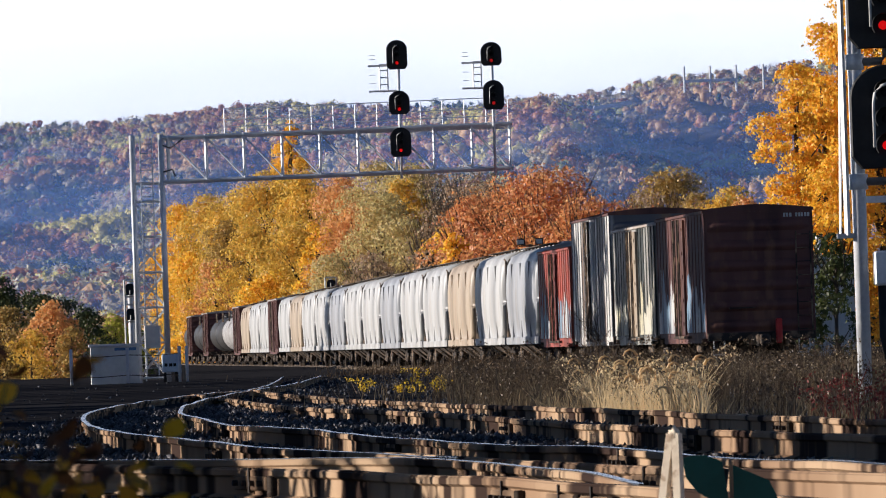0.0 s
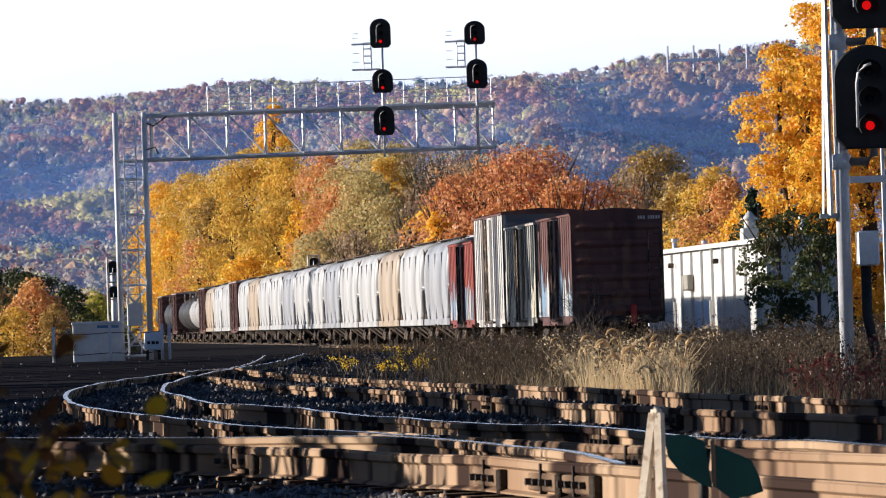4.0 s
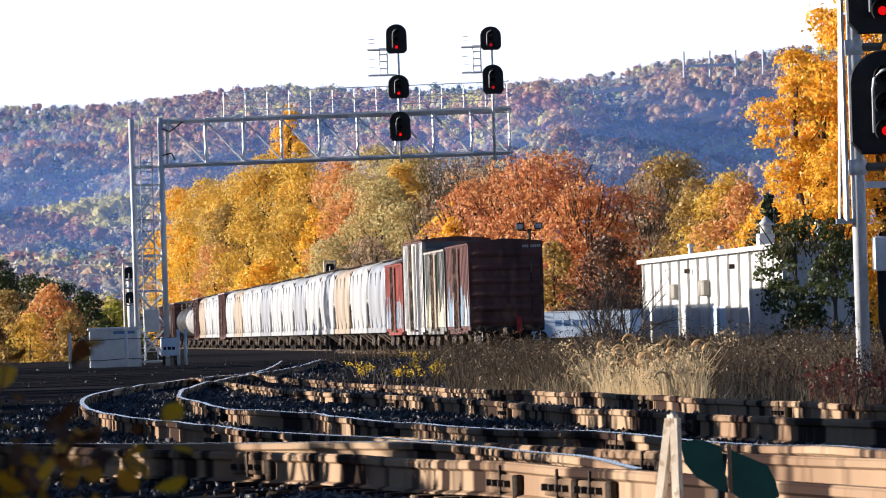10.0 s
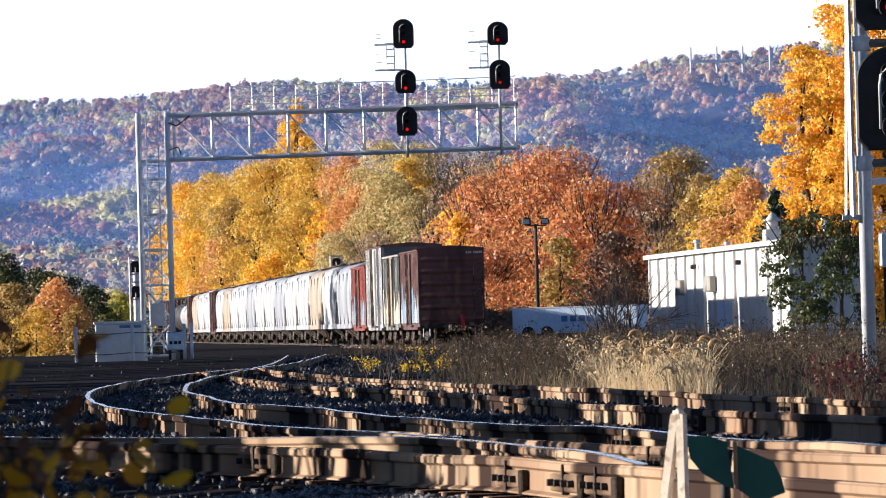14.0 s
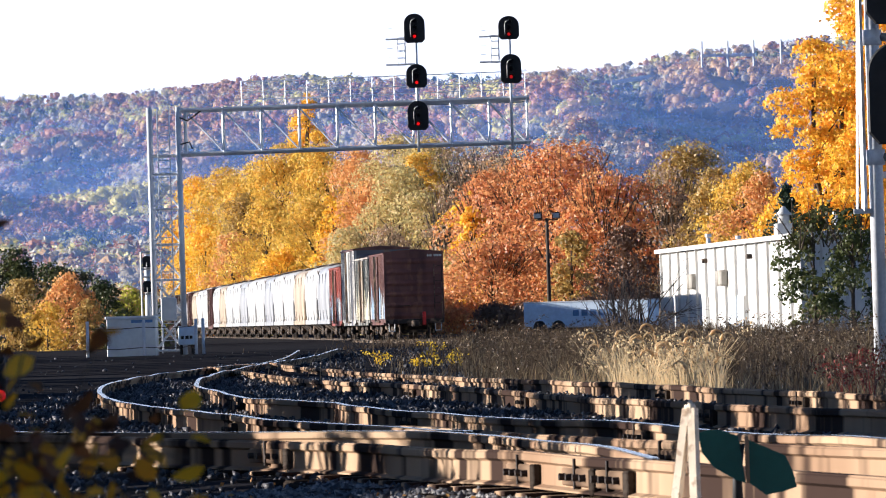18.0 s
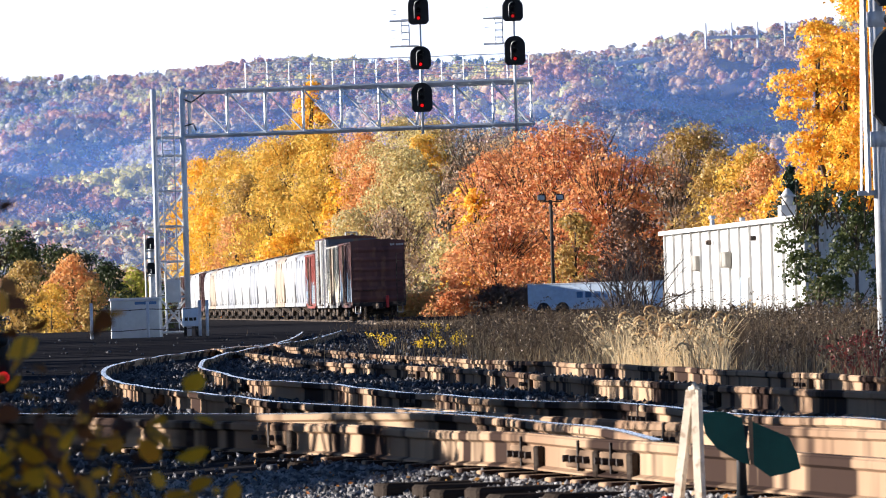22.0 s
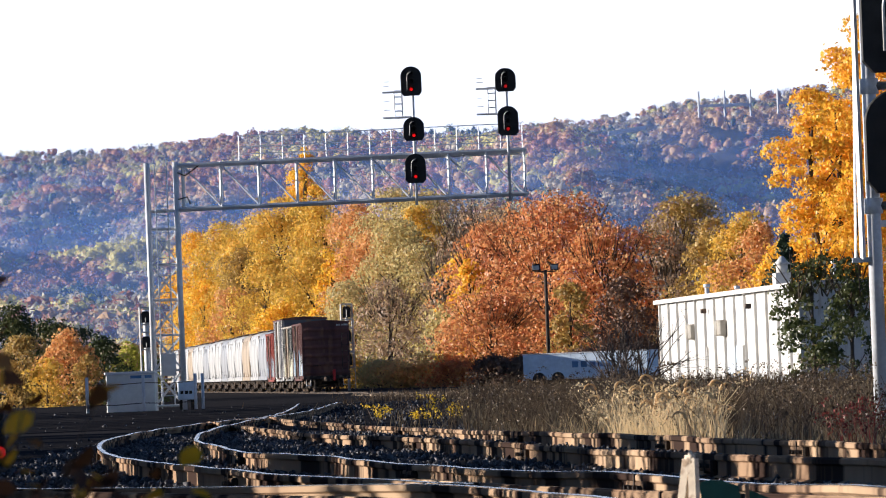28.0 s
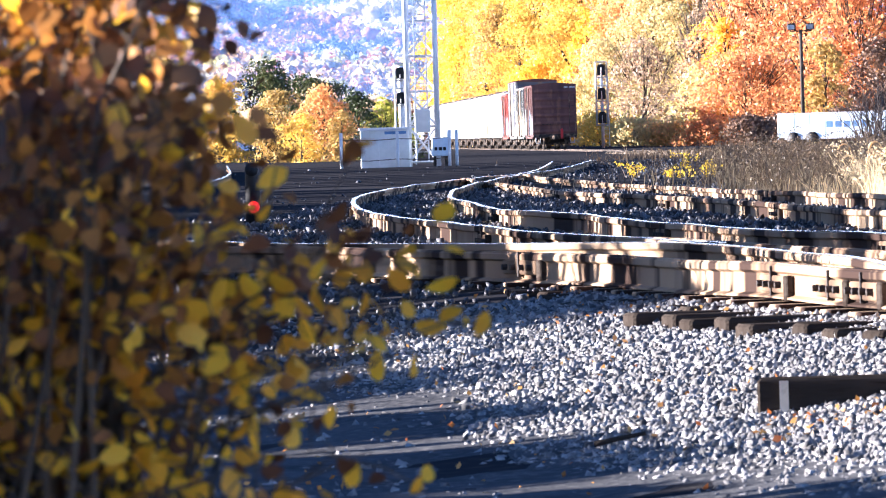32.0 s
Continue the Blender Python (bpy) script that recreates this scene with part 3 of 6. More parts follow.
# ---- yard tracks ----
RAILS = {
    "near_front": [(-3.42, 47.5), (-2.2, 44.9), (-1.67, 43.2), (-1.01, 41.2), (-0.7, 40.0), (-0.25, 37.6), (0.01, 36.3), (0.26, 34.8), (0.49, 33.4), (0.9, 31.1), (1.25, 29.0), (1.52, 27.4), (1.93, 24.6)],
    "near_switch": [(-3.87, 51.0), (-2.32, 47.2), (-1.52, 45.4), (-0.73, 43.9), (-0.29, 43.0), (0.02, 41.6), (0.16, 40.2), (0.42, 37.7), (0.64, 35.4), (0.78, 32.9)],
    "near_back": [(-0.47, 45.5), (0.02, 42.6), (0.17, 41.6), (0.57, 39.3), (0.95, 37.4), (1.28, 35.7), (1.85, 33.3), (2.44, 30.9)],
    "middle_front": [(-4.56, 221.0), (-3.69, 170.0), (-3.22, 131.5), (-3.72, 115.7), (-3.96, 104.7), (-4.0, 95.0), (-3.89, 86.4), (-3.55, 77.2), (-3.07, 68.8), (-2.82, 65.4), (-2.32, 60.1), (-1.53, 52.4), (-1.02, 48.8), (-0.47, 45.3), (0.02, 42.0)],
    "middle_back": [(-3.47, 221.0), (-3.18, 185.5), (-3.0, 157.0), (-3.04, 135.0), (-3.12, 124.5), (-3.08, 123.3), (-3.17, 105.7), (-3.06, 93.0), (-2.85, 84.6), (-2.66, 79.6), (-2.32, 73.8), (-1.91, 67.2), (-1.53, 62.8), (-1.05, 59.6), (-0.76, 56.4), (-0.35, 52.6), (0.02, 49.3), (0.36, 47.1), (0.68, 45.6), (0.97, 43.9), (1.44, 39.3), (1.72, 36.8), (1.93, 35.0), (2.44, 30.9)],
    "far_front": [(-3.82, 119.0), (-2.91, 104.5), (-1.97, 89.7), (-1.42, 82.5), (-0.48, 74.0), (0.04, 68.8), (0.49, 63.6), (0.88, 59.1), (1.39, 54.4), (1.82, 50.3), (2.21, 47.1), (2.5, 45.0), (3.18, 40.3)],
    "far_back": [(-3.03, 125.0), (-2.31, 111.5), (-1.32, 97.3), (-0.58, 88.6), (0.05, 81.6), (0.6, 76.6), (1.31, 70.2), (1.67, 65.8), (2.19, 60.4), (2.64, 56.2), (2.98, 53.5), (3.8, 48.1)],
}
SECTION = [(-0.05, 0), (0.05, 0), (0.05, 0.010), (0.012, 0.022), (0.010, 0.125), (0.036, 0.14), (0.036, 0.172), (0.026, 0.18), (-0.026, 0.18), (-0.036, 0.172), (-0.036, 0.14), (-0.010, 0.125), (-0.012, 0.022), (-0.05, 0.010)]


RAILS["left_front"] = [(-19.0, 285), (-12.7, 182), (-9.0, 114), (-7.6, 90)]
RAILS["left_back"] = [(-17.6, 285), (-11.2, 182), (-7.6, 114), (-6.2, 90)]
PROFILE = [(a * 0.86, b * 0.84 + 0.0288) for a, b in SECTION]


def rail_base(p, seed):
    """Height of the rail's foot, with the dips of an old track."""
    return tie_top(p.y) + (0.015 * noise.noise((p.x * 0.3, p.y * 0.16, seed)) + 0.010 * noise.noise((p.x, p.y * 0.45, seed + 4))) * (1 if p.y > 30 else 0.4)


def build_rail(pts, seed, material_head):
    path = spline(pts, 0.6)
    t = thing("rail", "rusty steel rail on timber ties, with a worn bright head", "rail", group="yard rails")
    foot, head = MB(), MB()
    rf, rh = [], []
    for i, p in enumerate(path):
        d = (path[min(i + 1, len(path) - 1)] - path[max(i - 1, 0)]).normalized()
        s = Vector((d.y, -d.x, 0))
        z = rail_base(p, seed)
        rf.append([(p.x + s.x * a, p.y + s.y * a, z + b) for a, b in PROFILE])
        rh.append([(p.x + s.x * a, p.y + s.y * a, z + b) for a, b in ((-0.023, 0.176), (0.023, 0.176), (0.023, 0.184), (-0.023, 0.184))])
    part("web_and_foot", foot.loft(rf), M_RUST_SHADE, t)
    part("running_surface", head.loft(rh), material_head, t, "worn bright running surface")
    return path, t


TIE = MB().box(-1.28, 1.28, -0.115, 0.115, -0.16, 0.0, 0.012).mesh("tie", M_TIE)
SPIKE = MB().box(-0.14, 0.14, -0.09, 0.09, 0.0, 0.022, 0.005).mesh("tie_plate", M_RUST_SHADE)


def lay_ties(front, back, spacing, seed, y_limit=300, tuck=0.0):
    """Ties under a pair of rails, square to the track, each a piece of its own."""
    rng = random.Random(seed)
    t = thing("track_ties", "dark creosoted timber ties under rusty rails", "railroad ties", kind="structure")
    acc, last = 0.0, None
    a_pts = front
    for p in a_pts:
        if last is not None:
            acc += (p - last).length
        last = p
        if acc < spacing:
            continue
        acc = 0.0
        q = min(back, key=lambda b: (b - p).length)
        gap = (q - p).length
        if gap > 3.2 or p.y > y_limit:
            continue
        mid = (p + q) / 2
        if p.x < 0.2:
            mid = mid + (q - p).normalized() * tuck
        d = (q - p).normalized() if gap > 0.3 else Vector((1, 0.1, 0))
        ang = math.degrees(math.atan2(d.y, d.x)) + rng.uniform(-2, 2)
        part("tie", TIE, None, t, at=pose(mid.x + rng.uniform(-0.08, 0.08), mid.y, tie_top(mid.y) + rng.uniform(-0.012, 0.006), 0, 0, ang))
        for r in (p, q):
            part("tie_plate", SPIKE, None, t, at=pose(r.x, r.y, tie_top(r.y) + 0.002, 0, 0, ang))


PATHS = {}
for _i, (_k, _v) in enumerate(RAILS.items()):
    PATHS[_k], _ob = build_rail(_v, _i * 7.3, M_HEAD if _k.startswith("middle") or _k in ("near_switch", "left_front", "left_back") else M_RUST_SHADE)
lay_ties(spline(RAILS["near_front"], 0.1), spline(RAILS["near_back"], 0.1), 0.55, 1, 300, 0.34)
lay_ties(spline(RAILS["middle_front"], 0.1), spline(RAILS["middle_back"], 0.1), 0.6, 2, 130)
lay_ties(spline(RAILS["far_front"], 0.1), spline(RAILS["far_back"], 0.1), 0.6, 3)

def joint_bar(path, y, length=0.62, bolts=4):
    """A bolted joint bar against the rail's web, on its track side."""
    i = min(range(1, len(path) - 1), key=lambda k: abs(path[k].y - y))
    p, d = path[i], (path[i + 1] - path[i - 1]).normalized()
    ang = math.degrees(math.atan2(d.y, d.x))
    t = thing("joint_bar", "rusty bolted joint bar on the rail", "rail joint", pose(p.x, p.y, tie_top(p.y), 0, 0, ang), "rail joints")
    # local x runs along the rail, +y to the side that faces the yard edge
    for s in (-1, 1):
        part("bar", MB().box(-length / 2, length / 2, min(s * 0.012, s * 0.034), max(s * 0.012, s * 0.034), 0.062, 0.138, 0.006), M_RUST_SHADE, t)
        for k in range(bolts):
            x = -length / 2 + length * (k + 0.5) / bolts
            part("bolt", MB().disc((x, s * 0.045, 0.1), 0.017, 0.03, "y", 6), M_UNDER, t)
    part("gap", MB().box(-0.012, 0.012, -0.040, 0.040, 0.05, 0.179), M_UNDER, t, "dark gap between rail ends")
    # a cast brace holds the rail beside the joint
    for s in (-1, 1):
        part("rail_brace", MB().box(length * 0.60, length * 0.60 + 0.09, min(s * 0.012, s * 0.046), max(s * 0.012, s * 0.046), 0.03, 0.142, 0.006), M_TIE, t, "dark cast brace")


for _n, _ys in (("near_front", (41.0, 35.1, 33.75, 32.8)), ("far_front", (86, 74, 63.6, 52)), ("far_back", (90, 77, 66, 58)), ("middle_back", (66.5, 52.8, 44)), ("middle_front", (75, 60, 52.4)), ("near_back", (37, 32))):
    for _y in _ys:
        joint_bar(PATHS[_n], _y)

# ---- main track under the train ----
TURN = math.degrees(math.atan(0.0605))
ALONG = Vector((-math.sin(radians(TURN)), math.cos(radians(TURN)), 0))
ACROSS = Vector((ALONG.y, -ALONG.x, 0))
RAIL_TOP = 0.16
START = Vector((7.4, 222.0, 0)) + ACROSS * 1.53          # middle of the last car's rear end at 0 s
SPEED = 10.4


def main_track():
    t = thing("main_track", "main line track on a ballast bed under the freight train", "railroad track", kind="structure")
    bed = MB()
    o, e = START - ALONG * 120, START + ALONG * 900
    prof = [(-2.8, 0.0), (-1.9, RAIL_TOP - 0.2), (1.9, RAIL_TOP - 0.2), (2.8, 0.0), (2.8, -0.2), (-2.8, -0.2)]
    bed.loft([[tuple(p + ACROSS * a + Vector((0, 0, b))) for a, b in prof] for p in (o, e)])
    part("ballast_bed", bed, M_BALLAST, t)
    for s in (-0.75, 0.75):
        r = MB()
        r.loft([[tuple(p + ACROSS * (s + a) + Vector((0, 0, RAIL_TOP - 0.18 + b))) for a, b in PROFILE] for p in (o, e)])
        part("rail", r, M_UNDER, t)


main_track()


# ---- the freight train ----
def truck(parent, y, wheels):
    """A four-wheel truck: two cast side frames, a bolster and two wheelsets."""
    tr = MB()
    for s in (-1, 1):
        x = s * 1.02
        tr.box(x - 0.08, x + 0.08, y - 1.15, y + 1.15, 0.52, 0.70, 0.03)
        tr.box(x - 0.09, x + 0.09, y - 0.45, y + 0.45, 0.28, 0.54, 0.03)
        for a in (-0.89, 0.89):
            tr.box(x - 0.11, x + 0.11, y + a - 0.16, y + a + 0.16, 0.32, 0.56, 0.03)
    tr.box(-1.1, 1.1, y - 0.2, y + 0.2, 0.5, 0.85, 0.03)
    f = part("truck_frame", tr, M_UNDER, parent)
    for a in (-0.89, 0.89):
        w = part("wheelset", WHEELSET, None, parent, at=pose(0, y + a, 0.457))
        wheels.append((w, y + a))
    return f


_w = MB(True)
_w.tube([(-0.95, 0, 0), (0.95, 0, 0)], 0.08, 8)
for _s in (-0.75, 0.75):
    _w.disc((_s, 0, 0), 0.457, 0.12, "x", 20)
    _w.disc((_s * 0.955, 0, 0), 0.485, 0.03, "x", 20)
    for _k in range(4):
        _a = _k * math.pi / 2
        _w.disc((_s * 1.085, 0.26 * math.cos(_a), 0.26 * math.sin(_a)), 0.06, 0.03, "x", 6)
WHEELSET = _w.mesh("wheelset", M_UNDER)
SPIN = []                        # wheelsets that are seen turning


def couplers(t, length):
    for y in (0.12, length - 0.12):
        part("coupler", MB().box(-0.12, 0.12, y - 0.42, y + 0.42, 0.72, 1.0, 0.04).box(-0.2, 0.2, y - 0.15, y + 0.15, 0.68, 1.02, 0.05), M_UNDER, t)


def boxcar(length, height, paint, door_paint, label, roof_paint, graffiti=None, last=False):
    """Boxcar: local y runs along the track, away from the rear end."""
    t = thing("boxcar", label, "freight car", group="freight train")
    hw, y0, y1, zs = 1.52, 0.55, length - 0.55, 0.98
    ze = height - 0.16
    b = MB()
    b.box(-hw, hw, y0, y1, zs, ze, 0.03)
    b.box(-hw - 0.015, hw + 0.015, y0 + 1.6, y1 - 1.6, zs - 0.17, zs + 0.12)
    b.box(-hw - 0.01, hw + 0.01, y0 - 0.01, y0 + 2.0, zs - 0.05, zs + 0.14)
    part("body", b, paint, t)
    r = MB()
    ov = 0.06
    prof = [(-hw - ov, ze - 0.04), (-hw - ov, ze + 0.03), (-hw * 0.5, ze + 0.115), (0, ze + 0.16), (hw * 0.5, ze + 0.115), (hw + ov, ze + 0.03), (hw + ov, ze - 0.04)]
    r.loft([[(x, y, z) for x, z in prof] for y in (y0 - 0.03, y1 + 0.03)])
    for k in range(14):
        y = y0 + 0.5 + k * (y1 - y0 - 1) / 13
        r.loft([[(x, yy, z + 0.03) for x, z in prof[1:6]] + [(x, yy, z - 0.02) for x, z in reversed(prof[1:6])] for yy in (y - 0.05, y + 0.05)])
    part("roof", r, roof_paint, t)
    # posts of the sides
    n = 16
    dm, dw = (y0 + y1) / 2, 1.6
    for s in (-1, 1):
        post = MB().box(-0.02, 0.02, -0.07, 0.07, zs + 0.1, ze - 0.05).mesh("side_post", paint)
        for k in range(n + 1):
            y = y0 + 0.06 + k * (y1 - y0 - 0.12) / n
            if abs(y - dm) > dw:
                part("side_post", post, None, t, at=pose(s * hw, y, 0))
        d = MB()
        d.box(s * (hw + 0.04) - 0.05, s * (hw + 0.04) + 0.05, dm - dw + 0.05, dm + dw - 0.05, zs + 0.08, ze - 0.12, 0.015)
        for k in range(5):
            z = zs + 0.4 + k * (ze - zs - 0.8) / 4
            d.box(s * (hw + 0.09) - 0.025, s * (hw + 0.09) + 0.025, dm - dw + 0.1, dm + dw - 0.1, z - 0.05, z + 0.05)
        door = part("door", d, door_paint, t, "sliding side door")
        rods = MB()
        for k in (-0.9, -0.4, 0.4, 0.9):
            rods.tube([(s * (hw + 0.13), dm + k, zs + 0.05), (s * (hw + 0.13), dm + k, ze - 0.1)], 0.025, 6)
        part("lock_rod", rods, M_UNDER, door)
        tr = MB().box(s * (hw + 0.08) - 0.05, s * (hw + 0.08) + 0.05, dm - dw * 1.9, dm + dw, zs - 0.02, zs + 0.05)
        part("door_track", tr, M_UNDER, t)
        if graffiti:
            # sprayed lettering and bleached paint over the lower half of the side, with a ragged upper edge
            grng = random.Random(int(height * 100))
            for ga, gb in ((y0 + 0.15, dm - dw - 0.1), (dm + dw + 0.1, y1 - 0.15)):
                g, y = MB(), ga
                while y < gb:
                    wide = grng.uniform(0.15, 0.7)
                    tall = grng.uniform(0.35, 1.0) * (ze - zs) * 0.55
                    xx = s * (hw + 0.022 + 0.0004 * grng.randrange(9))
                    e = min(gb, y + wide)
                    g.add([(xx, y, zs + 0.14), (xx, e, zs + 0.14), (xx, e, zs + 0.14 + tall * grng.uniform(0.7, 1)), (xx, (y + e) / 2, zs + 0.14 + tall), (xx, y, zs + 0.14 + tall * grng.uniform(0.7, 1))], [(0, 1, 2, 3, 4)])
                    y = e + (grng.uniform(0.1, 0.5) if grng.random() < 0.3 else 0.0)
                tagged(part("graffiti", g, graffiti, t, "sprayed graffiti and bleached paint low on the side"), kind="stuff")
    # corrugated ends
    for y, s in ((y0, -1), (y1, 1)):
        e = MB(True)
        k = 6
        for i in range(k):
            z = zs + 0.3 + (ze - zs - 0.72) * i / (k - 1)
            hh = 0.17
            ring = []
            for x, th in ((-hw + 0.08, 0.004), (-hw + 0.28, 0.12), (hw - 0.28, 0.12), (hw - 0.08, 0.004)):
                ring.append([(x, y - 0.005 * s, z - hh), (x, y + s * th * 0.8, z - hh * 0.4), (x, y + s * th, z), (x, y + s * th * 0.8, z + hh * 0.4), (x, y - 0.005 * s, z + hh)])
            e.loft(ring, closed=False, caps=False)
        part("end_corrugation", e, paint, t)
        lad = MB()
        xl = hw - 0.28 if s < 0 else -hw + 0.28
        for i in range(8):
            z = zs + 0.15 + i * 0.38
            lad.tube([(xl - 0.2, y + s * 0.14, z), (xl + 0.2, y + s * 0.14, z)], 0.012, 5)
        for dx in (-0.2, 0.2):
            lad.beam((xl + dx, y + s * 0.12, zs), (xl + dx, y + s * 0.12, zs + 2.9), 0.03)
        part("end_ladder", lad, M_UNDER, t)
        part("end_sill", MB().box(-hw, hw, y - 0.08 if s < 0 else y, y if s < 0 else y + 0.08, zs - 0.12, zs + 0.1, 0.01), M_UNDER, t)
    if last:
        for i, w in enumerate((0.08, 0.07, 0.09, 0, 0.08, 0.08, 0.06, 0.08, 0.08)):
            if w:
                part("stencil_mark", MB().box(0.72 + i * 0.085, 0.72 + i * 0.085 + w * 0.75, y0 - 0.018, y0 - 0.004, ze - 0.21, ze - 0.10), M_LETTER, t, "white stencil bar near the top of the end")
        part("brake_step", MB().box(-0.9, -0.2, y0 - 0.3, y0, 1.75, 1.79), M_UNDER, t)
        mk = part("end_marker", MB().box(0.38, 0.56, y0 - 0.36, y0 - 0.16, 0.75, 1.45, 0.03), M_REDLITE, t, "red end-of-train marker on the coupler")
        for sx in (-1.2, 1.2):
            part("grab_step", MB().box(sx - 0.15, sx + 0.15, y0 - 0.1, y0 + 0.1, 0.45, 0.5).beam((sx - 0.15, y0, 0.47), (sx - 0.15, y0, 1.0), 0.03).beam((sx + 0.15, y0, 0.47), (sx + 0.15, y0, 1.0), 0.03), M_LETTER, t)
    part("underframe", MB().box(-0.35, 0.35, y0, y1, 0.72, 1.0).box(-1.2, 1.2, dm - 2.2, dm - 0.6, 0.55, 0.98, 0.04).tube([(0.6, dm + 0.5, 0.75), (0.6, dm + 1.9, 0.75)], 0.2, 10), M_UNDER, t)
    couplers(t, length)
    ws = []
    truck(t, 2.3, ws)
    truck(t, length - 2.3, ws)
    return t, ws


def hopper(length, height, paint, label):
    """Covered hopper with swelling sides, sloping ends, three bays and a roof walk."""
    t = thing("hopper_car", label, "freight car", group="freight train")
    y0, y1 = 0.6, length - 0.6
    zs = 1.0

    def section(wide, zb):
        pts = [(-1.30, zb), (-1.46, zb + 0.02), (-1.50, zb + 0.18)]
        for k in range(7):
            a = k / 6
            pts.append((-(1.47 + 0.09 * math.sin(math.pi * a)) * wide, zb + 0.25 + (height - 0.65 - zb - 0.25) * a))
        pts += [(-1.30 * wide, height - 0.32), (-0.9 * wide, height - 0.14), (-0.45 * wide, height - 0.06)]
        return pts + [(-x, z) for x, z in reversed(pts)]

    b = MB(True)
    rings = []
    for y, w, zb in ((y0 + 0.9, 0.80, 2.4), (y0 + 1.0, 0.95, 2.2), (y0 + 1.3, 1.0, zs + 0.6), (y0 + 2.4, 1.0, zs), (length / 2, 1.0, zs), (y1 - 2.4, 1.0, zs), (y1 - 1.3, 1.0, zs + 0.6), (y1 - 1.0, 0.95, 2.2), (y1 - 0.9, 0.80, 2.4)):
        rings.append([(x, y, z) for x, z in section(w, zb)])
    b.loft(rings)
    part("body", b, paint, t)
    sill = MB()
    for s in (-1, 1):
        sill.box(s * 1.42 - 0.1, s * 1.42 + 0.1, y0, y1, zs - 0.06, zs + 0.22, 0.02)
        for k in range(3):
            y = length * (0.25 + 0.25 * k)
            sill.box(s * 1.5 - 0.03, s * 1.5 + 0.05, y - 0.05, y + 0.05, zs + 0.1, height - 0.62)
    part("side_sill", sill, paint, t)
    bays = MB()
    for k in range(3):
        y = y0 + 3.6 + k * (length - 9.6) / 2 + 0.6
        bays.loft([[(-1.35, y - 2.0, zs), (1.35, y - 2.0, zs), (1.35, y + 2.0, zs), (-1.35, y + 2.0, zs)], [(-0.5, y - 0.5, 0.32), (0.5, y - 0.5, 0.32), (0.5, y + 0.5, 0.32), (-0.5, y + 0.5, 0.32)]])
    part("outlet_bay", bays, M_UNDER, t)
    for y in (y0, y1 - 0.1):
        ends = MB()
        ends.box(-1.45, 1.45, y, y + 0.1, zs - 0.1, zs + 0.2)
        for x in (-1.35, 1.35):
            ends.beam((x, y + 0.05, zs), (x, y + 0.05, height - 0.5), 0.06)
            ends.beam((x, y + 0.05, height - 0.5), (x, y + (0.9 if y < 5 else -0.9), height - 0.4), 0.05)
        for i in range(8):
            ends.beam((-1.35, y + 0.02, zs + 0.3 + i * 0.4), (-0.85, y + 0.02, zs + 0.3 + i * 0.4), 0.025)
        ends.beam((-0.85, y + 0.05, zs), (-0.85, y + 0.05, height - 0.6), 0.04)
        part("end_frame", ends, M_UNDER, t)
    rw = MB()
    for x in (-0.72, 0.72):
        rw.box(x - 0.2, x + 0.2, y0 + 0.6, y1 - 0.6, height - 0.04, height - 0.01)
        for k in range(9):
            y = y0 + 1.2 + k * (length - 3.6) / 8
            rw.beam((x, y, height - 0.16), (x, y, height - 0.03), 0.05)
    part("roof_walk", rw, M_UNDER, t)
    hat = MB(True).disc((0, 0, height - 0.02), 0.42, 0.14, "z", 12).mesh("roof_hatch", paint)
    for k in range(8):
        part("roof_hatch", hat, None, t, at=pose(0, y0 + 1.6 + k * (length - 4.6) / 7, 0))
    part("centre_sill", MB().box(-0.3, 0.3, y0, y1, 0.72, 1.0), M_UNDER, t)
    couplers(t, length)
    ws = []
    truck(t, 2.3, ws)
    truck(t, length - 2.3, ws)
    return t, ws


def tank_car(length, paint, label):
    t = thing("tank_car", label, "freight car", group="freight train")
    b = MB(True)
    y0, y1, r, zc = 0.9, length - 0.9, 1.42, 2.55
    rings = []
    for y, k in ((y0, 0.25), (y0 + 0.12, 0.62), (y0 + 0.35, 0.88), (y0 + 0.7, 1), (y1 - 0.7, 1), (y1 - 0.35, 0.88), (y1 - 0.12, 0.62), (y1, 0.25)):
        rings.append([(r * k * math.cos(2 * math.pi * i / 24), y, zc + r * k * math.sin(2 * math.pi * i / 24)) for i in range(24)])
    b.loft(rings)
    part("tank", b, paint, t)
    d = MB(True).disc((0, length / 2, zc + r + 0.1), 0.4, 0.4, "z", 14)
    part("dome", d, paint, t)
    for x in (-1.0, 1.0):
        rl = MB()
        rl.beam((x, length / 2 - 1.6, zc + r + 0.35), (x, length / 2 + 1.6, zc + r + 0.35), 0.04)
        for k in (-1.6, 0, 1.6):
            rl.beam((x, length / 2 + k, zc + 0.9), (x, length / 2 + k, zc + r + 0.35), 0.04)
        part("safety_rail", rl, M_UNDER, t)
    part("underframe", MB().box(-0.5, 0.5, 0.5, length - 0.5, 0.72, 1.15).box(-1.4, 1.4, 0.5, 0.7, 0.9, 1.15).box(-1.4, 1.4, length - 0.7, length - 0.5, 0.9, 1.15), M_UNDER, t)
    couplers(t, length)
    ws = []
    truck(t, 2.1, ws)
    truck(t, length - 2.1, ws)
    return t, ws


TRAIN = []                       # (car, distance of its rear end behind the head of the row)


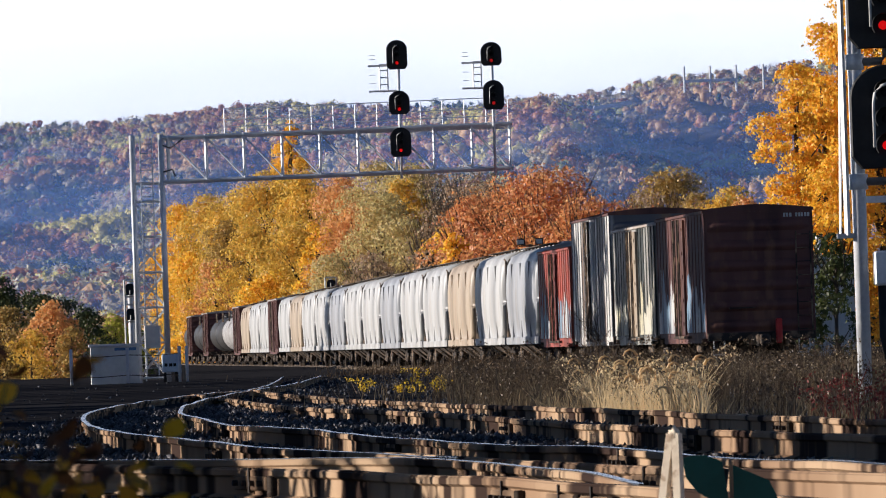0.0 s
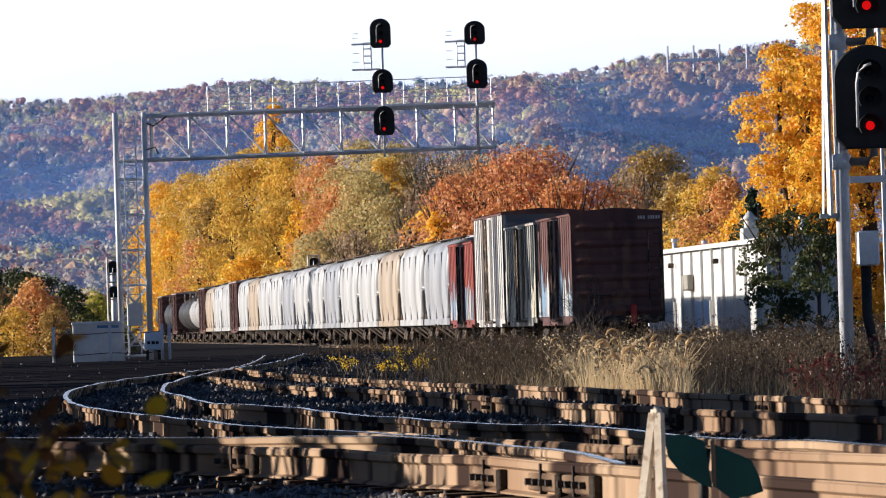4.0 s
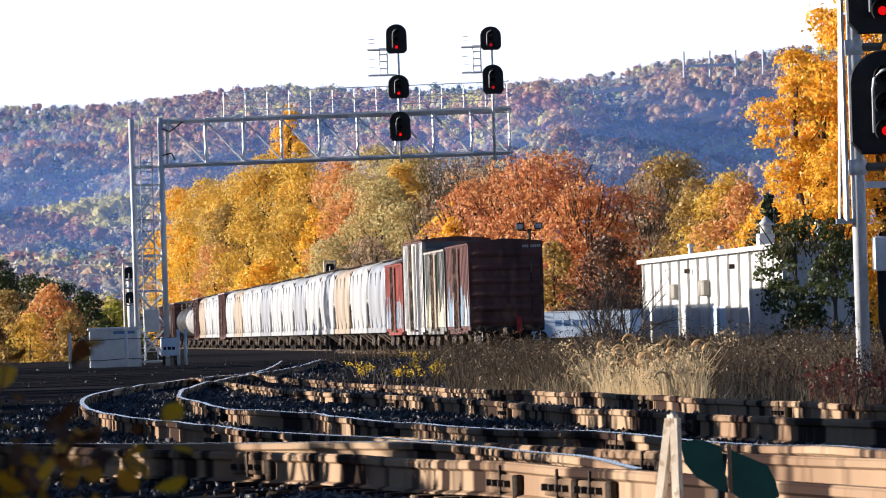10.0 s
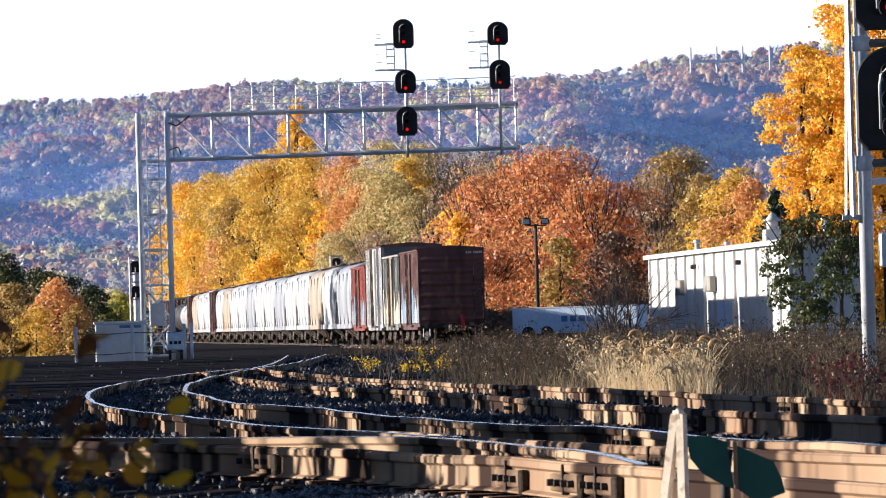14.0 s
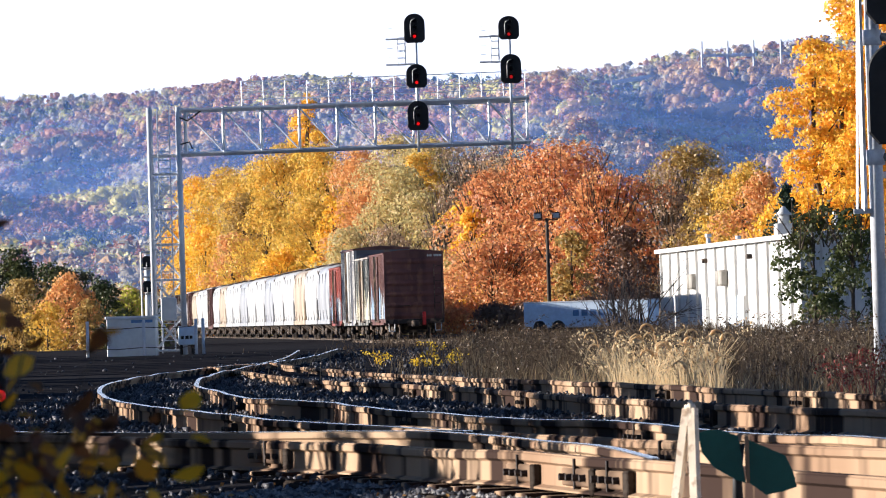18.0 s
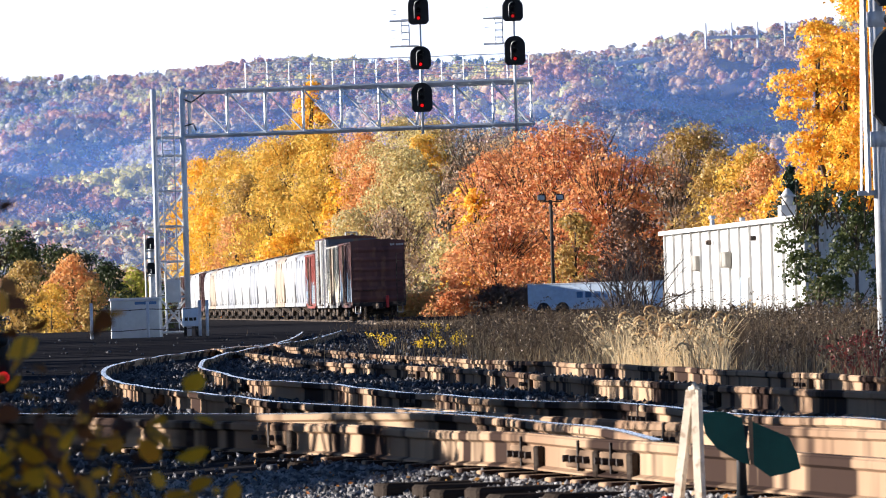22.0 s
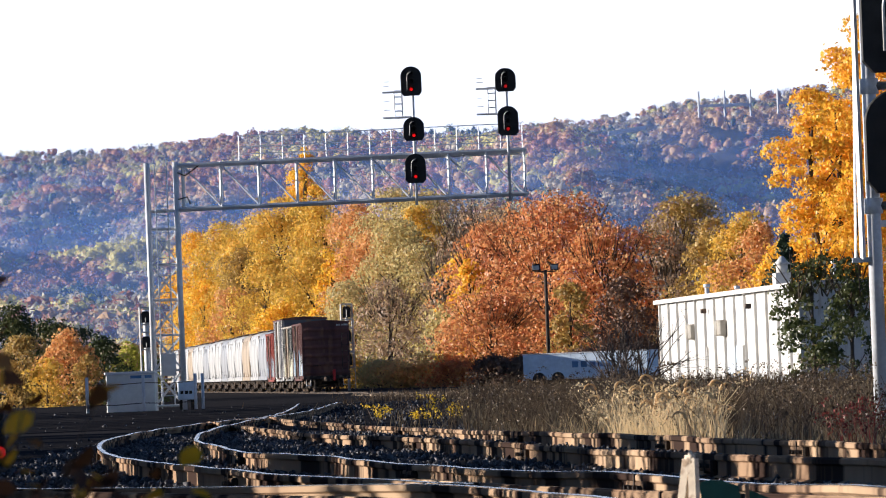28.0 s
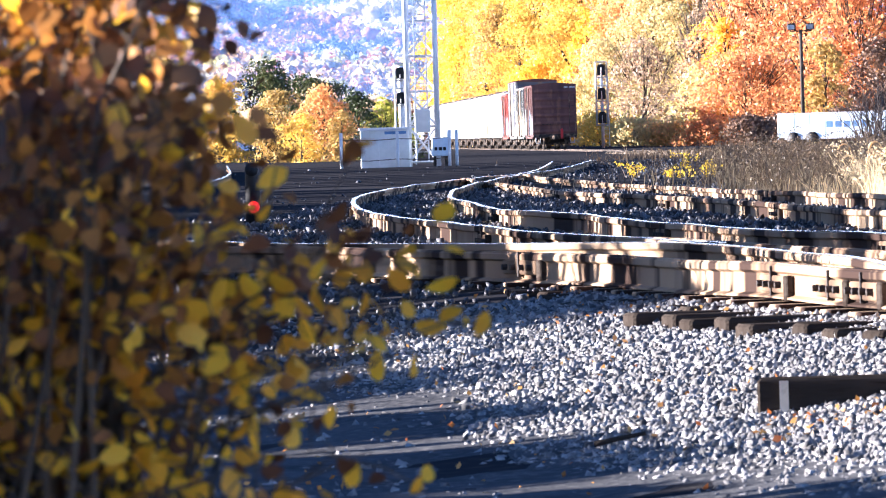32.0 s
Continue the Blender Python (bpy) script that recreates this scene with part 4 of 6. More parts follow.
def build_train():
    mk = {
        "brown": lambda: boxcar(16.3, 4.66, M_BROWN, M_BROWN, "brown ribbed boxcar at the tail of the train, with graffiti", M_BROWN, M_GRAFF1, True),
        "green": lambda: boxcar(16.2, 4.60, M_DKGREEN, M_TAN, "faded dark green boxcar with a tan door and graffiti", M_ROOF, M_GRAFF2),
        "tall": lambda: boxcar(17.1, 5.20, M_TALLGREY, M_TALLGREY, "tall weathered grey boxcar streaked with rust", M_BROWN),
        "red": lambda: boxcar(16.2, 4.35, M_REDBOX, M_REDBOX, "red ribbed boxcar with pale graffiti low on its side", M_REDBOX, M_GRAFF1),
        "oldbox": lambda: boxcar(16.6, 4.62, M_BROWN, M_BROWN, "dark brown ribbed boxcar within the train", M_ROOF),
        "grey": lambda: hopper(18.4, 4.62, M_GREYH, "grey covered hopper car with curved sides"),
        "white": lambda: hopper(18.6, 4.66, M_WHITE, "pale grey covered hopper car with curved sides"),
        "tan": lambda: hopper(18.4, 4.62, M_TAN, "tan covered hopper car with curved sides"),
        "tank": lambda: tank_car(15.5, M_TANK, "dull grey tank car with a dome"),
        "black": lambda: tank_car(16.0, M_TANKBLK, "black tank car with sooty sides"),
    }
    lengths = {"brown": 16.3, "green": 16.2, "tall": 17.1, "red": 16.2, "oldbox": 16.6, "grey": 18.4, "white": 18.6, "tan": 18.4, "tank": 15.5, "black": 16.0}
    row = ["brown", "green", "tall", "red", "grey", "white", "tan", "white", "white", "grey", "white", "white", "grey", "white", "white", "tan", "white",
           "oldbox", "white", "white", "tan", "oldbox", "tank", "tank", "black", "black", "oldbox", "black", "black", "oldbox", "black"]
    built, s = {}, 0.0
    for i, k in enumerate(row):
        if k not in built:
            car, ws = mk[k]()
            built[k] = car
            if i < 3:
                SPIN.extend(ws)
        else:
            car = copy_thing(built[k], pose(0, 0, 0))
        TRAIN.append((car, s))
        s += lengths[k]


build_train()


# ---- signals ----
def signal_head(parent, x, y, z, height, width, lit=True, dim=False, near=False):
    """A hooded signal head: a domed backing plate, three lamp tubes with hoods, the red one lit."""
    hw = width / 2
    prof = [(-hw, -height / 2 + 0.12), (-hw + 0.1, -height / 2), (hw - 0.1, -height / 2), (hw, -height / 2 + 0.12), (hw, height / 2 - hw * 0.9)]
    for k in range(1, 12):
        a = math.pi * k / 12
        prof.append((hw * math.cos(a), height / 2 - hw * 0.9 + hw * 0.9 * math.sin(a)))
    prof.append((-hw, height / 2 - hw * 0.9))
    mb = MB()
    mb.loft([[(x + a * 0.96, y - 0.03, z + b * 0.97) for a, b in prof], [(x + a, y - 0.015, z + b) for a, b in prof], [(x + a, y + 0.02, z + b) for a, b in prof]])
    mb.box(x - hw * 0.55, x + hw * 0.55, y + 0.02, y + 0.25, z - height * 0.42, z + height * 0.32, 0.03)
    head = part("signal_head", mb, M_BLACK, parent, "black domed signal head showing red")
    vx = x - 0.19 * width
    # white strip added to imitate the sun's glint along the visor
    part("visor_edge", MB(True).tube([(x + 0.02 * width, y - 0.275, z + height * 0.31), (x - 0.07 * width, y - 0.275, z + height * 0.29), (vx + 0.02 * width, y - 0.275, z + height * 0.22), (vx, y - 0.275, z + height * 0.12), (vx, y - 0.275, z - height * 0.30)], 0.016 if near else 0.013, 5), M_LETTER, head, "white strip standing in for the glint on the visor")
    for k in range(3):
        zz = z + height * (0.24 - 0.26 * k)
        hood = MB(True)
        ring = []
        for yy in (y - 0.03, y - 0.26):
            ring.append([(x + 0.12 * math.cos(radians(a)), yy + (0.06 if yy < y - 0.1 and a in (-40, 220) else 0), zz + 0.12 * math.sin(radians(a))) for a in range(-40, 221, 20)])
        hood.loft(ring, closed=False, caps=False)
        part("hood", hood, M_BLACK, head)
        on = k == 2 and lit
        part("lens", MB(True).disc((x, y - 0.045, zz), 0.047 if near else 0.058, 0.02, "y", 16), (M_LENS_DIM if dim else M_LENS) if on else M_LENS_OFF, head, "glowing red lens" if on else "")
    return head


def ladder(mb, p, q, width=0.4, step=0.3, side=(1, 0, 0)):
    p, q, s = Vector(p), Vector(q), Vector(side) * width / 2
    mb.tube([p - s, q - s], 0.025, 5)
    mb.tube([p + s, q + s], 0.025, 5)
    n = int((q - p).length / step)
    for i in range(1, n):
        c = p + (q - p) * i / n
        mb.tube([c - s, c + s], 0.013, 4)


def gantry():
    """Cantilever signal bridge: a lattice tower on the far side of the yard and a truss over the tracks."""
    X0, X1, Y0, Y1, H = -10.85, -9.83, 280.0, 281.2, 8.95
    t = thing("signal_gantry", "galvanised cantilever signal bridge with lattice tower over the tracks", "signal gantry", pose(0, 0, 0))
    for x in (X0, X1):
        for y in (Y0, Y1):
            part("tower_leg", MB(True).tube([(x, y, 0.0), (x, y, H)], 0.085, 10), M_GALV, t)
            part("base_plate", MB().box(x - 0.28, x + 0.28, y - 0.28, y + 0.28, -0.05, 0.06, 0.01), M_GALV, t)
    lv = [0.35, 1.6, 2.85, 4.1, 5.35, 6.6, 7.25]
    for i, z in enumerate(lv):
        for a, b in (((X0, Y0), (X1, Y0)), ((X0, Y1), (X1, Y1)), ((X0, Y0), (X0, Y1)), ((X1, Y0), (X1, Y1))):
            part("strut", MB().beam((*a, z), (*b, z), 0.055), M_GALV, t)
            if i < len(lv) - 2:
                for p, q in ((a, b), (b, a)):
                    part("diagonal", MB().beam((*p, z), (*q, lv[i + 1]), 0.034), M_GALV, t)
    XE = 2.62
    z0, z1 = 7.27, 8.82
    for y in (Y0, Y1):
        for z, nm in ((z0, "lower_chord"), (z1, "upper_chord")):
            part(nm, MB().beam((X1, y, z), (XE, y, z + 0.10), 0.10), M_GALV, t)
        n = 9
        xs = [X1 + 0.25 + (XE - X1 - 0.35) * k / n for k in range(n + 1)]
        for k, x in enumerate(xs):
            part("truss_post", MB().beam((x, y, z0), (x, y, z1 + 0.08), 0.06), M_GALV, t)
            if k < n:
                part("truss_diagonal", MB().beam((x, y, z1), (xs[k + 1], y, z0 + 0.06), 0.042), M_GALV, t)
    for k in range(8):
        x = X1 + 0.6 + k * 1.6
        part("truss_tie", MB().beam((x, Y0, z0 + 0.03), (x, Y1, z0 + 0.03), 0.05), M_GALV, t)
        part("truss_tie", MB().beam((x, Y0, z1 + 0.04), (x, Y1, z1 + 0.04), 0.05), M_GALV, t)
    # walkway behind the truss, with its handrail
    part("walkway", MB().box(X1 + 0.3, XE, Y1 + 0.1, Y1 + 0.8, z1 - 0.02, z1 + 0.02), M_GALV, t)
    for z in (9.22, 9.48, 9.86):
        part("handrail", MB().beam((-7.6, Y1 + 0.8, z - 0.03), (XE - 0.1, Y1 + 0.8, z + 0.06), 0.024), M_GALV, t)
    for k in range(14):
        x = -7.6 + k * 10.1 / 13
        part("rail_post", MB().beam((x, Y1 + 0.8, z1 - 0.02), (x, Y1 + 0.8, 9.86), 0.026), M_GALV, t)
    # masts, heads and the climbing cages beside them
    for x, top in ((-1.33, 11.6), (1.98, 11.5)):
        part("signal_mast", MB(True).tube([(x, Y0 - 0.1, 7.1), (x, Y0 - 0.1, top)], 0.05, 8), M_GALV, t)
        cage = MB()
        cx = x - 0.62
        for dx in (0, 0.28):
            cage.beam((cx + dx - 0.05, Y0 + 0.2, 10.2), (cx + dx - 0.05, Y0 + 0.2, 11.16), 0.04)
        for z in (10.2, 10.45, 10.7, 10.95, 11.16):
            cage.beam((cx - 0.05, Y0 + 0.2, z), (cx + 0.25, Y0 + 0.2, z), 0.03)
        for z in (10.22, 11.12):
            cage.beam((cx - 0.45, Y0 + 0.2, z), (x, Y0 + 0.1, z), 0.05)
        for z in (10.5, 10.8, 11.35, 11.5):
            cage.beam((cx - 0.42, Y0 + 0.3, z), (cx - 0.2, Y0 + 0.3, z), 0.015)
        part("climbing_cage", cage, M_GALV, t)
    for x, z, dim in ((-1.37, 11.48, 0), (-1.34, 9.79, 0), (-1.33, 8.39, 0), (1.96, 11.40, 1), (2.0, 9.95, 1)):
        hh = 1.04 if z in (11.48, 9.95, 8.39) else 0.84
        signal_head(t, x, Y0 - 0.2, z, hh, 0.74, dim=bool(dim))
    la = MB()
    ladder(la, (-10.34, Y0 - 0.12, 0.4), (-10.34, Y0 - 0.12, 8.9), 0.42)
    part("ladder", la, M_GALV, t)
    part("upper_landing", MB().box(X0, X1, Y0, Y1, 7.2, 7.24), M_GALV, t)
    part("junction_box", MB().box(-10.6, -10.05, Y0 - 0.15, Y0 + 0.15, 1.4, 2.2, 0.02), M_SHED, t)
    cb = MB(True)
    cb.tube([(X1, Y0, 8.6), (X1 + 0.35, Y0 - 0.05, 8.45), (X1 + 0.6, Y0 - 0.05, 8.62), (X1 + 0.9, Y0, 8.85)], 0.03, 6)
    part("cable", cb, M_BLACK, t)
    cb = MB(True)
    cb.tube([(X1, Y0, 7.6), (X1 + 0.4, Y0 - 0.05, 7.7), (X1 + 0.5, Y0 - 0.05, 7.45)], 0.03, 6)
    part("cable", cb, M_BLACK, t)


gantry()


def near_signal():
    """Signal mast close beside the tracks, with big heads, brackets, ladder and relay box."""
    x, y = 4.33, 82.0
    t = thing("signal_mast", "tall grey signal mast with black heads beside the tracks", "signal", pose(0, 0, 0))
    part("mast", MB(True).tube([(x, y, 0.1), (x, y, 6.4)], 0.075, 14), M_GALV, t)
    part("base", MB().box(x - 0.2, x + 0.2, y - 0.2, y + 0.2, 0.1, 0.4, 0.03), M_GALV, t)
    for z in (3.36, 4.60):
        signal_head(t, x + 0.29, y - 0.3, z, 1.07, 0.73, near=True)
        part("bracket", MB(True).tube([(x, y, z - 0.66), (x + 0.27, y - 0.05, z - 0.66), (x + 0.33, y - 0.1, z - 0.60), (x + 0.33, y - 0.1, z - 0.4)], 0.045, 10), M_GUARD, t)
        part("clamp", MB(True).disc((x, y, z - 0.66), 0.10, 0.16, "z", 12), M_GALV, t)
        part("cross_bar", MB().box(x, x + 0.75, y + 0.05, y + 0.1, z - 0.88, z - 0.81), M_GALV, t)
    la = MB()
    ladder(la, (x + 0.62, y + 0.2, 0.3), (x + 0.62, y + 0.2, 6.0), 0.36, 0.27)
    part("ladder", la, M_GALV, t)
    part("ladder_guard", MB().box(x + 0.44, x + 0.72, y + 0.24, y + 0.26, 0.95, 2.6), M_GUARD, t, "grey sheet guard on the ladder")
    part("relay_box", MB().box(x + 0.13, x + 0.36, y - 0.12, y + 0.12, 1.62, 1.98, 0.02), M_GALV, t)
    part("conduit_elbow", MB(True).tube([(x + 0.22, y, 1.62), (x + 0.22, y, 1.1), (x + 0.3, y, 0.7), (x + 0.36, y, 0.3)], 0.055, 10), M_BLACK, t)
    part("side_post", MB().beam((x - 0.13, y - 0.05, 2.15), (x - 0.13, y - 0.05, 6.0), 0.045), M_GALV, t)
    part("side_post", MB().beam((x - 0.20, y + 0.05, 2.15), (x - 0.12, y + 0.05, 5.0), 0.02), M_GALV, t)
    part("foot_bracket", MB().box(x - 0.24, x, y - 0.06, y + 0.06, 2.12, 2.17), M_LETTER, t)


near_signal()


def far_signal(x, y, z_top, label, half=0.42):
    """Distant signal: white mast and frame with two black heads."""
    t = thing("distant_signal", label, "signal", pose(x, y, 0), "distant signals")
    part("mast", MB(True).tube([(0, 0, 0), (0, 0, z_top)], 0.11, 8), M_GALV, t)
    step = half * 4.3
    low = max(0.3, z_top - step * 2.6)
    for dx in (-half, half):
        part("frame_post", MB().beam((dx, -0.15, low), (dx, -0.15, z_top + 0.1), half * 0.26), M_LETTER, t)
    for k in range(3 if half > 0.3 else 2):
        z = z_top - k * step
        for zz in (z + 0.1, z - half * 2.5):
            part("frame_rung", MB().beam((-half, -0.15, zz), (half, -0.15, zz), half * 0.2), M_LETTER, t)
        w = half * 0.72
        head = part("signal_head", MB().loft([[(-w, yy, z - half * 2.2), (w, yy, z - half * 2.2), (w, yy, z - half * 0.6), (w * 0.6, yy, z - 0.05), (-w * 0.6, yy, z - 0.05), (-w, yy, z - half * 0.6)] for yy in (-0.32, -0.12)]), M_BLACK, t)
        part("head_bar", MB().beam((0, -0.36, z - half * 2.1), (0, -0.36, z - 0.3), half * 0.1), M_LETTER, head)
    la = MB()
    ladder(la, (0.3, 0.1, 0.2), (0.3, 0.1, z_top - 1), 0.4, 0.3)
    part("ladder", la, M_GALV, t)


far_signal(-8.5, 600.0, 6.5, "distant signal mast with black heads beside the main line")
far_signal(-11.85, 300.0, 3.95, "signal mast with two black heads behind the gantry tower", 0.22)


def dwarf_signal():
    t = thing("dwarf_signal", "low black dwarf signal showing red beside the track", "signal", pose(-4.22, 72, 0.36))
    part("case", MB(True).tube([(0, 0, 0.06), (0, 0, 0.5), (0, 0, 0.62)], 0.075, 12, 0.06), M_BLACK, t)
    part("hood", MB(True).tube([(0, -0.02, 0.55), (0, -0.16, 0.56)], 0.06, 10), M_BLACK, t)
    part("base", MB().box(-0.12, 0.12, -0.12, 0.12, -0.1, 0.06, 0.01), M_UNDER, t)
    part("lens", MB(True).disc((0.01, -0.09, 0.22), 0.055, 0.03, "y", 14), M_LENS_DIM, t, "glowing red lens")


dwarf_signal()


# ---- lineside things ----
def cabinet_and_fence():
    t = thing("equipment_cabinet", "cream signal equipment cabinet with a blue band", "cabinet", pose(-11.5, 276, 0))
    part("body", MB().box(-0.85, 0.85, -0.5, 0.9, 0.02, 1.5, 0.02), M_SHED, t)
    part("roof", MB().box(-0.9, 0.9, -0.56, 0.95, 1.5, 1.6, 0.02), M_GALV, t)
    part("name_band", MB().box(0.0, 0.75, -0.515, -0.505, 1.36, 1.46), M_SHEDBLUE, t, "blue lettering bars")
    part("door_panel", MB().box(-0.62, -0.2, -0.52, -0.505, 0.15, 1.36, 0.004), M_SHED, t)
    part("door_panel", MB().box(0.1, 0.5, -0.52, -0.505, 0.15, 1.3, 0.004), M_SHED, t)
    f = thing("wire_fence", "steel posts with sagging wire beside the cabinet", "fence", pose(0, 274, 0))
    xs = (-12.95, -11.0, -9.2, -8.95)
    for x in xs:
        part("post", MB(True).tube([(x, 0, -0.1), (x, 0, 1.45)], 0.055, 8), M_GALV, f)
    for z in (0.5, 1.2):
        part("wire", MB().tube([(xs[0], 0, z), (-12.0, 0, z - 0.05), (xs[1], 0, z), (-10.0, 0, z - 0.05), (xs[2], 0, z)], 0.014, 4), M_UNDER, f)
    b = thing("relay_case", "pale relay case on two legs beside the gantry tower", "relay case", pose(-9.55, 275, 0))
    part("case", MB().box(-0.3, 0.3, -0.2, 0.2, 0.55, 1.2, 0.03), M_TRAILER, b)
    for x in (-0.2, 0.2):
        part("leg", MB().box(x - 0.05, x + 0.05, -0.1, 0.1, -0.02, 0.55), M_UNDER, b)
    for i, w in enumerate((0.1, 0.12, 0.1)):
        part("number_bar", MB().box(-0.2 + i * 0.15, -0.2 + i * 0.15 + w, -0.212, -0.203, 0.75, 0.86), M_BLACK, b)


cabinet_and_fence()


def white_building():
    """Long ribbed sheet-steel building parallel to the main line; its lit wall faces the tracks."""
    t = thing("metal_building", "white ribbed sheet-steel building with wall fans and roof vents", "building", pose(10.95, 430.6, 0, 0, 0, TURN))
    L, D, H = 73.0, 3.2, 4.38
    # local y runs from the far corner (0) towards the camera (-L); the wall is at x = 0
    part("wall", MB().box(0, D, -L, 0, -0.3, H), M_WALL, t)
    r = MB()
    r.loft([[(-0.35, -L - 0.3, H), (-0.35, 0.4, H), (-0.35, 0.4, H + 0.22), (-0.35, -L - 0.3, H + 0.22)], [(D / 2, -L - 0.3, H + 0.1), (D / 2, 0.4, H + 0.1), (D / 2, 0.4, H + 0.32), (D / 2, -L - 0.3, H + 0.32)],
            [(D + 0.3, -L - 0.3, H), (D + 0.3, 0.4, H), (D + 0.3, 0.4, H + 0.22), (D + 0.3, -L - 0.3, H + 0.22)]])
    part("roof", r, M_WALL, t)
    rib = MB().box(-0.13, 0.0, -0.13, 0.13, -0.1, H - 0.02).mesh("wall_rib", M_WALL)
    for k in range(14):
        part("wall_rib", rib, None, t, at=pose(0, -0.4 - k * 5.3, 0))
    part("corner_post", MB().box(-0.1, 0.1, -0.1, 0.15, -0.1, H), M_WALL, t)
    for y, z in ((-20.5, 2.72), (-37.0, 2.8)):
        fan = part("wall_fan", MB(True).tube([(-0.05, y, z), (-0.46, y, z)], 0.36, 16), M_FAN, t, "round fan housing")
        part("fan_hood", MB().box(-0.42, 0.0, y - 1.2, y + 1.2, z - 0.38, z + 0.42, 0.08), M_FAN, fan)
    for y, x, h, rr in ((-15.0, 1.2, 5.25, 0.12), (-31.5, 1.2, 4.95, 0.1), (-70.0, 2.0, 5.6, 0.11)):
        v = part("roof_pipe", MB(True).tube([(x, y, H), (x, y, h - 0.2)], rr, 10), M_GALV, t)
        part("pipe_cap", MB(True).tube([(x, y, h - 0.18), (x, y, h)], rr * 1.5, 10), M_GALV, v)
    c = part("roof_ventilator", MB().box(0.6, 1.35, -57.0, -55.5, H, H + 0.85, 0.02), M_WALL, t)
    part("ventilator_neck", MB(True).tube([(1.0, -56.3, H + 0.85), (1.0, -56.3, H + 1.3)], 0.28, 14), M_WALL, c)
    part("ventilator_cap", MB(True).tube([(1.0, -56.3, H + 1.25), (1.0, -56.3, H + 1.4), (1.0, -56.3, H + 1.65)], 0.45, 14, 0.08), M_WALL, c)
    for y in (-29.0, -48.0):
        part("downpipe", MB().box(-0.22, -0.13, y - 0.1, y + 0.1, 0, 1.9), M_WALL, t)
    for y, z in ((-28.5, 3.75), (-52.0, 3.75)):
        part("wall_lamp", MB().box(-0.4, -0.13, y - 0.25, y + 0.25, z - 0.12, z + 0.12, 0.03), M_UNDER, t)
    part("loading_door", MB().box(-0.05, 0.0, -46.0, -38.5, 0.0, 1.9), M_TRAILER, t, "pale sliding door")


white_building()


def trailer():
    t = thing("box_trailer", "pale blue-white box trailer parked beyond the weeds", "trailer", pose(10.4, 520, 0, 0, 0, -19))
    part("box", MB().box(-6.3, 2.35, -1.1, 1.1, 0.4, 2.08, 0.05), M_TRAILER, t)
    part("top_rail", MB().box(-6.33, 2.38, -1.13, 1.13, 2.06, 2.14, 0.01), M_GALV, t)
    part("bottom_rail", MB().box(-6.33, 2.38, -1.125, -1.1, 0.4, 0.52, 0.005), M_GALV, t)
    for k in range(9):
        x = -6.2 + k * 8.45 / 8
        part("side_rib", MB().box(x - 0.02, x + 0.02, -1.108, -1.098, 0.52, 2.06), M_TRAILER, t)
    for x in (-2.9, -2.3, -1.7, -1.1, -0.5):
        part("side_lettering", MB().box(x, x + 0.42, -1.110, -1.099, 1.15, 1.55), M_SHEDBLUE, t, "faint blue lettering bar")
    for x in (-5.2, -3.9, 1.2):
        part("wheel", MB(True).disc((x, -1.0, 0.45), 0.45, 0.3, "y", 16), M_BLACK, t)
    v = thing("parked_truck", "dull dark parked truck beside the trailer", "truck", pose(13.7, 512, 0))
    part("body", MB().box(-0.9, 0.9, -1.0, 1.0, 0.5, 1.5, 0.06), M_UNDER, v)
    part("cab", MB().box(-0.8, 0.6, -0.9, 0.9, 1.5, 2.0, 0.08), M_DKGREEN, v)
    for x in (-0.6, 0.6):
        part("wheel", MB(True).disc((x, -0.95, 0.4), 0.4, 0.25, "y", 14), M_BLACK, v)


trailer()


def floodlight_pole():
    t = thing("floodlight_pole", "wooden pole with two black floodlights", "lamp post", pose(5.95, 535, 0))
    part("pole", MB(True).tube([(0, 0, 0), (0, 0, 7.8)], 0.14, 8, 0.11), M_BARK, t)
    part("cross_arm", MB().box(-0.75, 0.75, -0.05, 0.05, 7.65, 7.74), M_BARK, t)
    for x in (-0.62, 0.62):
        l = part("floodlight", MB().box(x - 0.28, x + 0.28, -0.35, 0.1, 7.76, 8.2, 0.06), M_BLACK, t)
        part("lamp_glass", MB().box(x - 0.2, x + 0.2, -0.365, -0.35, 7.82, 8.12), M_LETTER, l)


floodlight_pole()


